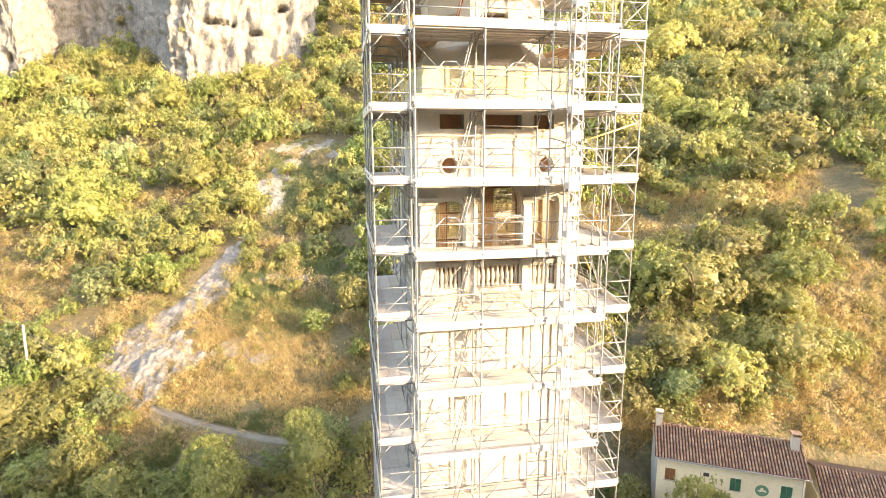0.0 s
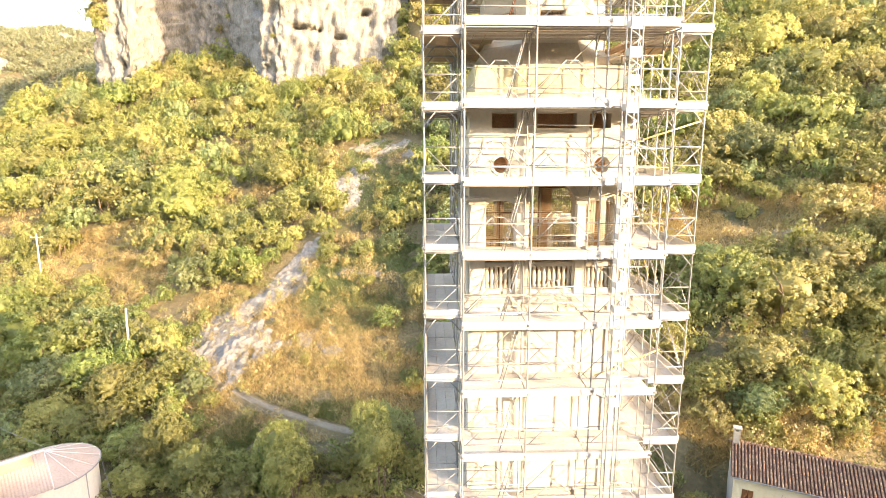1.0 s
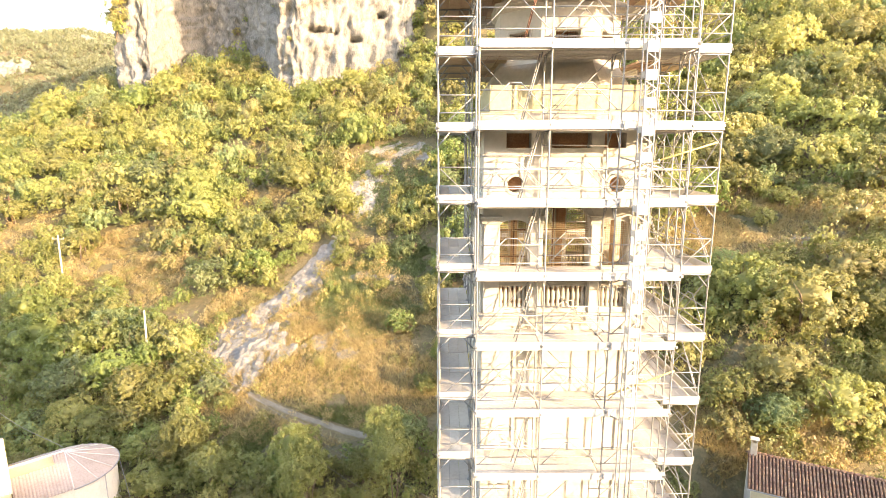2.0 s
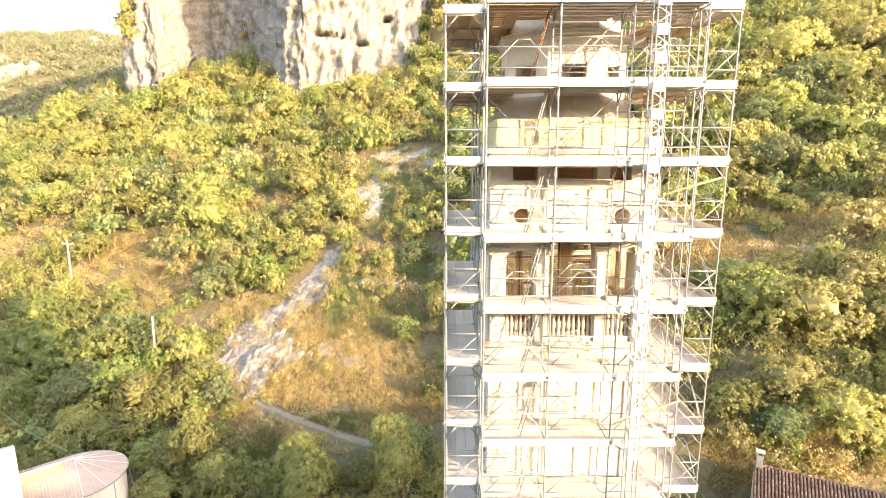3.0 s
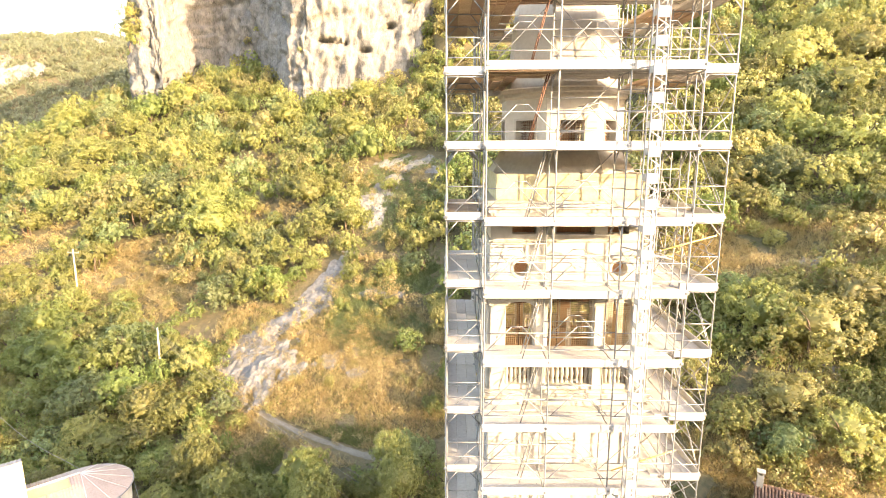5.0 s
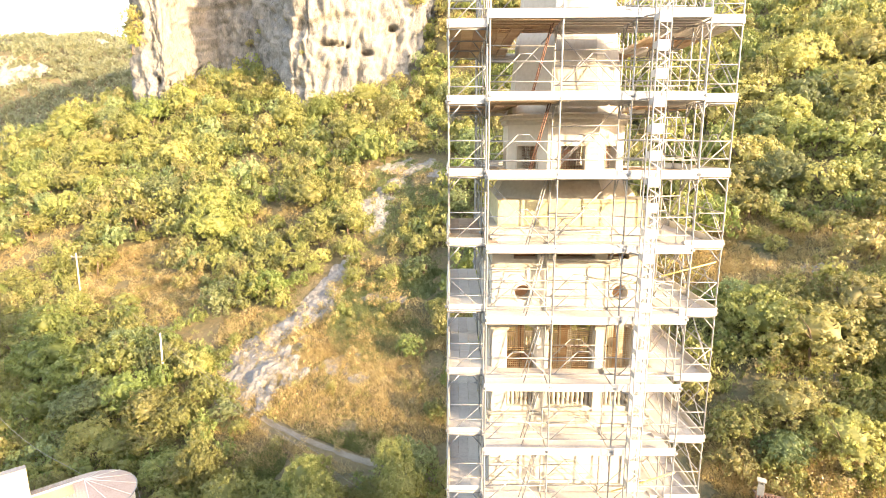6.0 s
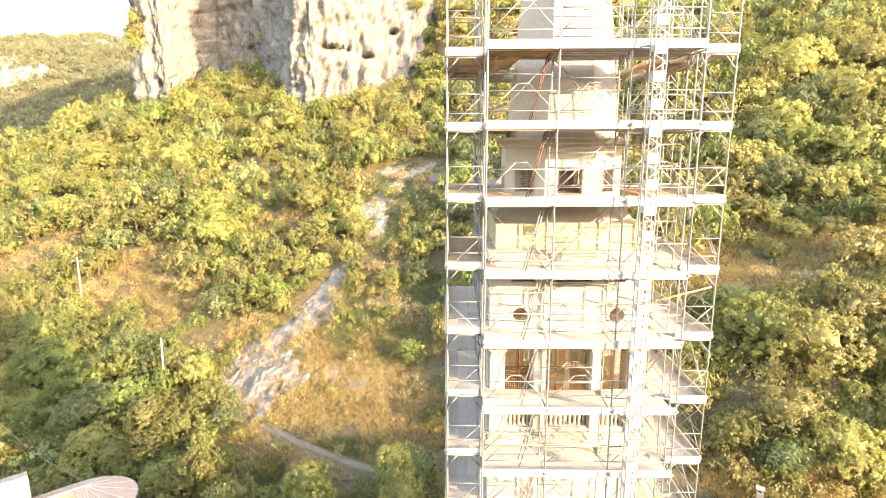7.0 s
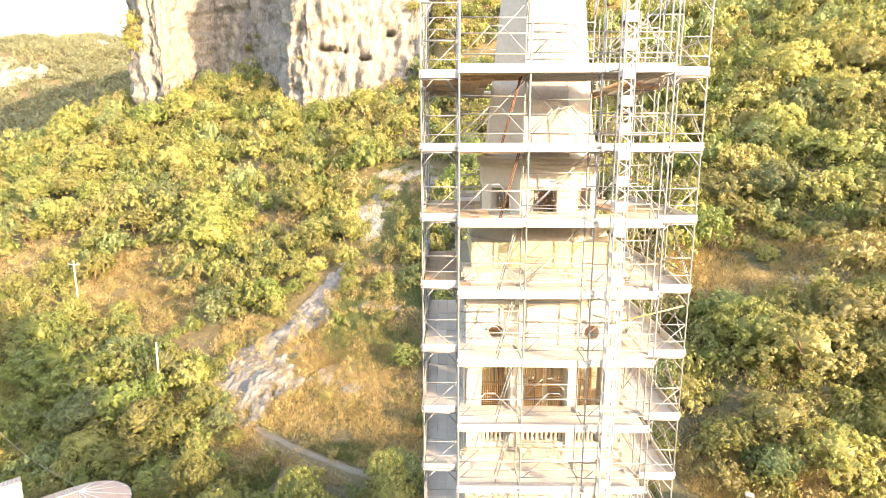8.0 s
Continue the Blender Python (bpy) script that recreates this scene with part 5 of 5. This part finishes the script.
def crowns_joined(name, spots, leaves, size, mat, seed, core=2):
    """Far trees that nobody could count: many crowns in one mesh."""
    r = np.random.RandomState(seed)
    vs, fs, k = [], [], 0
    protos = []
    for i in range(5):
        me = crown_mesh("proto", seed + i, leaves, size, (12 + i) if core > 1 else 6, mat, core=core, ruffle=0.3, clumps=max(12, leaves // 9))
        co = np.empty(len(me.vertices) * 3, dtype=np.float32)
        me.vertices.foreach_get("co", co)
        ix = np.empty(len(me.loops), dtype=np.int32)
        me.loops.foreach_get("vertex_index", ix)
        protos.append((co.reshape(-1, 3).copy(), ix.reshape(-1, 3).copy()))
        bpy.data.meshes.remove(me)
    for x, y, rad in spots:
        co, ix = protos[r.randint(5)]
        a = r.uniform(0, 6.28)
        c, s = math.cos(a), math.sin(a)
        h = rad * r.uniform(1.05, 1.4)
        z = float(ground_z(x, y)) - 0.1 * rad
        vs.append(np.stack([x + rad * (co[:, 0] * c - co[:, 1] * s), y + rad * (co[:, 0] * s + co[:, 1] * c), z + co[:, 2] * h], -1))
        fs.append(ix + k)
        k += len(co)
    return new(name, array_mesh(name, np.concatenate(vs), np.concatenate(fs), mat))


def woods():
    rnd = random.Random(8)
    spots, cells = [], {}
    for _ in range(40000):
        y = rnd.uniform(52, 190)
        x = rnd.uniform(-0.95, 1.16) * y
        if y < 70 and built_up(x, y) or y > cliff_y(x) - 5 and x > -106 or y > 205 + 0.85 * min(x + 98, 0) or clearing(x, y) > 0.3 or y < 70 and -34 < x < 3:
            continue
        r = rnd.uniform(2.7, 4.9) if (y > 98 or x > 0 and y > 66) and rnd.random() < 0.75 else rnd.uniform(1.4, 3.0)
        key = (int(x // 7), int(y // 7))
        near = [p for dx in (-1, 0, 1) for dy in (-1, 0, 1) for p in cells.get((key[0] + dx, key[1] + dy), ())]
        if any((x - a) ** 2 + (y - b) ** 2 < (0.52 * (r + c)) ** 2 for a, b, c in near):
            continue
        if any((x - a) ** 2 + (y - b) ** 2 < (0.56 * (r + c)) ** 2 for a, b, c in placed):
            continue
        cells.setdefault(key, []).append((x, y, r))
        spots.append((x, y, r))
    for _ in range(1500):
        x, y = rnd.uniform(-7, 50), rnd.uniform(138, 194)
        r = rnd.uniform(2.0, 3.6)
        if y < np.interp(x, [p[0] for p in CLIFF[1:]], [p[1] for p in CLIFF[1:]]) - 2 and not any((x - a) ** 2 + (y - b) ** 2 < (0.42 * (r + c)) ** 2 for a, b, c in spots):
            spots.append((x, y, r))
    for i, (mat, label) in enumerate(((M_LEAF, "yellow-green scrub oak wood on the upper slope"), (M_LEAF_DARK, "dark green evergreen trees in the upper wood"), (M_LEAF_GREY, "grey-green trees in the upper wood"), (M_LEAF_DRY, "straw-yellow half-dry shrubs in the upper wood"))):
        own = [s for j, s in enumerate(spots) if (0, 3, 1, 0, 2, 0, 3, 0, 1)[j % 9] == i]
        tagged(crowns_joined("far_woods", own, 640, 0.07, mat, 60 + 9 * i), label, "woods", kind="stuff")
    # woods on the far side of the valley
    spots = []
    while len(spots) < 3600:
        y = rnd.uniform(330, 900)
        x = rnd.uniform(-0.9, -0.5) * y
        spots.append((x, y, rnd.uniform(3.5, 6.5)))
    tagged(crowns_joined("distant_woods", spots, 46, 0.19, M_LEAF_FAR, 91, 1), "olive-green woods on the far hill, their leaf colour paled for haze", "woods", kind="stuff")


def cliff_bushes():
    """Shrubs rooted on the ledges of the cliff."""
    rnd = random.Random(12)
    cl = bpy.data.objects["cliff"].data
    co = np.empty(len(cl.vertices) * 3, dtype=np.float32)
    cl.vertices.foreach_get("co", co)
    co = co.reshape(-1, 3)
    for x, z, r in ((-93, 58, 4.6), (-90, 61, 4.2), (-95, 54, 3.2), (-96, 62, 4.4), (-92, 66, 4.0), (-98, 57, 3.4), (-88, 66, 1.8), (-62, 60, 1.8), (-58, 62, 1.6), (-66, 47, 1.8), (-44, 63, 1.6), (-38, 52, 1.0), (-52, 50, 1.6), (-31, 68, 1.3), (-8, 66, 2.4), (-5, 60, 2.6), (-7, 72, 2.6), (-12, 74, 1.4), (60, 78, 2.2), (72, 84, 1.8)):
        k = int(np.argmin((co[:, 0] - x) ** 2 + (co[:, 2] - z) ** 2))
        p = co[k]
        kind = rnd.choice((0, 2, 4))
        t = thing("shrub", Matrix.LocRotScale((float(p[0]), float(p[1]) - 0.15 * r, float(p[2]) - 0.45 * r), Euler((radians(18), 0, rnd.uniform(0, 6))), (r, r, r * 0.95)), "yellow-green shrub rooted on a ledge of the cliff", "shrub", "shrubs on the cliff")
        piece("crown", MID[kind], t)
        piece("trunk", TRUNKS[kind % 4], t)


woods()
cliff_bushes()


def blades(name, label, mat, n, zones, h0, h1, width, seed, keep):
    """Loose grass: single bent blades in tufts over the open ground."""
    r = np.random.RandomState(seed)
    xs, ys = [], []
    for cx, cy, rx, ry, share in zones:
        k = int(n * share / 6)
        a, d = r.uniform(0, 2 * math.pi, k), np.sqrt(r.uniform(0, 1, k))
        tx, ty = cx + rx * d * np.cos(a), cy + ry * d * np.sin(a)
        xs.append(np.repeat(tx, 6) + r.normal(size=k * 6) * 0.16)
        ys.append(np.repeat(ty, 6) + r.normal(size=k * 6) * 0.16)
    x, y = np.concatenate(xs), np.concatenate(ys)
    path = np.interp(x, [-20.5, -16.3, -11.5, -7.8, -4.3, 4.0], [56.9, 54.5, 51.9, 50.0, 48.5, 45.6])
    ok = (noise2(x, y, seed, 3, 0.22) > keep) & ((np.abs(y - path + 0.3) > 0.9) | (x < -20.5) | (x > 4))
    x, y = x[ok], y[ok]
    m = len(x)
    z = ground_z(x, y) - 0.03
    a = r.uniform(0, 2 * math.pi, m)
    w = width * r.uniform(0.6, 1.4, m)
    h = r.uniform(h0, h1, m)
    lx, ly = r.normal(size=m) * 0.75 * h, r.normal(size=m) * 0.75 * h
    v = np.stack([np.stack([x - w * np.cos(a), y - w * np.sin(a), z], -1), np.stack([x + w * np.cos(a), y + w * np.sin(a), z], -1), np.stack([x + lx, y + ly, z + h], -1)], 1).reshape(-1, 3)
    tagged(new(name, array_mesh(name, v, np.arange(3 * m).reshape(-1, 3), mat)), label, "grass", kind="stuff")


blades("dry_grass", "tall straw-coloured and rust-brown dry grass", M_GRASS, 190000, ((-10, 58, 16, 9, 0.27), (-26, 68, 12, 8, 0.13), (-6, 66, 9, 5, 0.05), (-55, 92, 11, 9, 0.1), (-44, 82, 9, 6, 0.06), (-79, 104, 13, 9, 0.06), (42, 63.5, 20, 7, 0.17), (28, 44, 8, 4, 0.04), (47, 50, 14, 8, 0.11), (24, 43, 5, 3, 0.03), (46, 41, 9, 5, 0.09), (32, 41.5, 8, 2, 0.05), (37, 69, 9, 5, 0.06)), 0.2, 0.6, 0.04, 71, -0.3)
blades("grey_herbs", "low grey-green herbs on the upper clearing", M_LEAF_GREY, 90000, ((-7, 72, 9, 9, 0.6), (-8, 100, 9, 14, 0.4)), 0.15, 0.45, 0.05, 77, -0.3)
blades("green_herbs", "low green herbs and brambles between the shrubs", M_LEAF_DARK, 90000, ((-12, 62, 24, 22, 0.3), (-30, 56, 20, 12, 0.2), (-8, 46, 18, 6, 0.12), (35, 52, 26, 16, 0.25), (-6, 90, 12, 18, 0.13), (36, 48.5, 7, 4.5, 0.3), (-8, 45, 12, 4, 0.2), (-13, 50, 9, 4, 0.3), (21, 40, 5, 4, 0.1)), 0.12, 0.35, 0.06, 73, 0.0)


def dry_scrub():
    """Low straw-coloured bushes and tall grass clumps on the open ground."""
    rnd = random.Random(19)
    spots = []
    for cx, cy, rx, ry, n in ((-9, 59, 15, 8, 60), (-27, 69, 10, 7, 50), (-45, 82, 8, 6, 70), (-55, 92, 10, 8, 110), (-79, 104, 12, 8, 80), (43, 63, 19, 7, 130), (48, 50, 13, 8, 90), (-41, 119, 8, 5, 40), (-31, 99, 8, 4, 40), (-9, 97, 8, 14, 70), (-10, 75, 8, 8, 110), (36, 48.5, 7, 5, 70), (30, 44.5, 8, 2.5, 60), (47, 41, 9, 5, 170), (33, 41, 7, 2, 50)):
        for _ in range(n):
            a, d = rnd.uniform(0, 6.28), math.sqrt(rnd.random())
            x, y = cx + rx * d * math.cos(a), cy + ry * d * math.sin(a)
            if not built_up(x, y):
                spots.append((x, y, rnd.uniform(0.35, 1.25)))
    half = len(spots) // 3
    rnd.shuffle(spots)
    tagged(crowns_joined("dry_scrub", spots[half:], 140, 0.085, M_GRASS, 120, 0), "straw-coloured dry bushes and grass clumps", "scrub", kind="stuff")
    tagged(crowns_joined("low_scrub", spots[:half], 150, 0.09, M_LEAF_DRY, 130, 0), "low yellow-green scrub on the open slope", "scrub", kind="stuff")




def undergrowth():
    """Brambles and saplings that close the ground between the trees."""
    rnd = random.Random(23)
    spots = []
    for cx, cy, rx, ry, n in ((-44, 64, 24, 13, 620), (-24, 50, 9, 5, 120), (-6, 45, 13, 3.5, 110), (34, 51, 9, 9, 260), (33, 44, 9, 4, 100), (-33, 77, 9, 5, 60), (52, 84, 18, 14, 260)):
        for _ in range(n):
            a, d = rnd.uniform(0, 6.28), math.sqrt(rnd.random())
            x, y = cx + rx * d * math.cos(a), cy + ry * d * math.sin(a)
            if not built_up(x, y) and clearing(x, y) < 0.6:
                spots.append((x, y, rnd.uniform(0.5, 1.5)))
    half = len(spots) // 2
    rnd.shuffle(spots)
    tagged(crowns_joined("undergrowth", spots[half:], 130, 0.10, M_LEAF, 140, 1), "green brambles and saplings between the trees", "undergrowth", kind="stuff")
    tagged(crowns_joined("undergrowth", [p for p in spots[:half] if p[0] < 0], 130, 0.10, M_LEAF_DARK, 150, 1), "dark green brambles in the shade of the trees", "undergrowth", kind="stuff")
    # east of the tower the pale leaf replaces the dark one, as added brightness
    tagged(crowns_joined("undergrowth", [p for p in spots[:half] if p[0] > 0], 130, 0.10, M_LEAF_DRY, 160, 1), "yellow-green saplings and brambles, paler to brighten the eastern slope", "undergrowth", kind="stuff")


dry_scrub()
undergrowth()
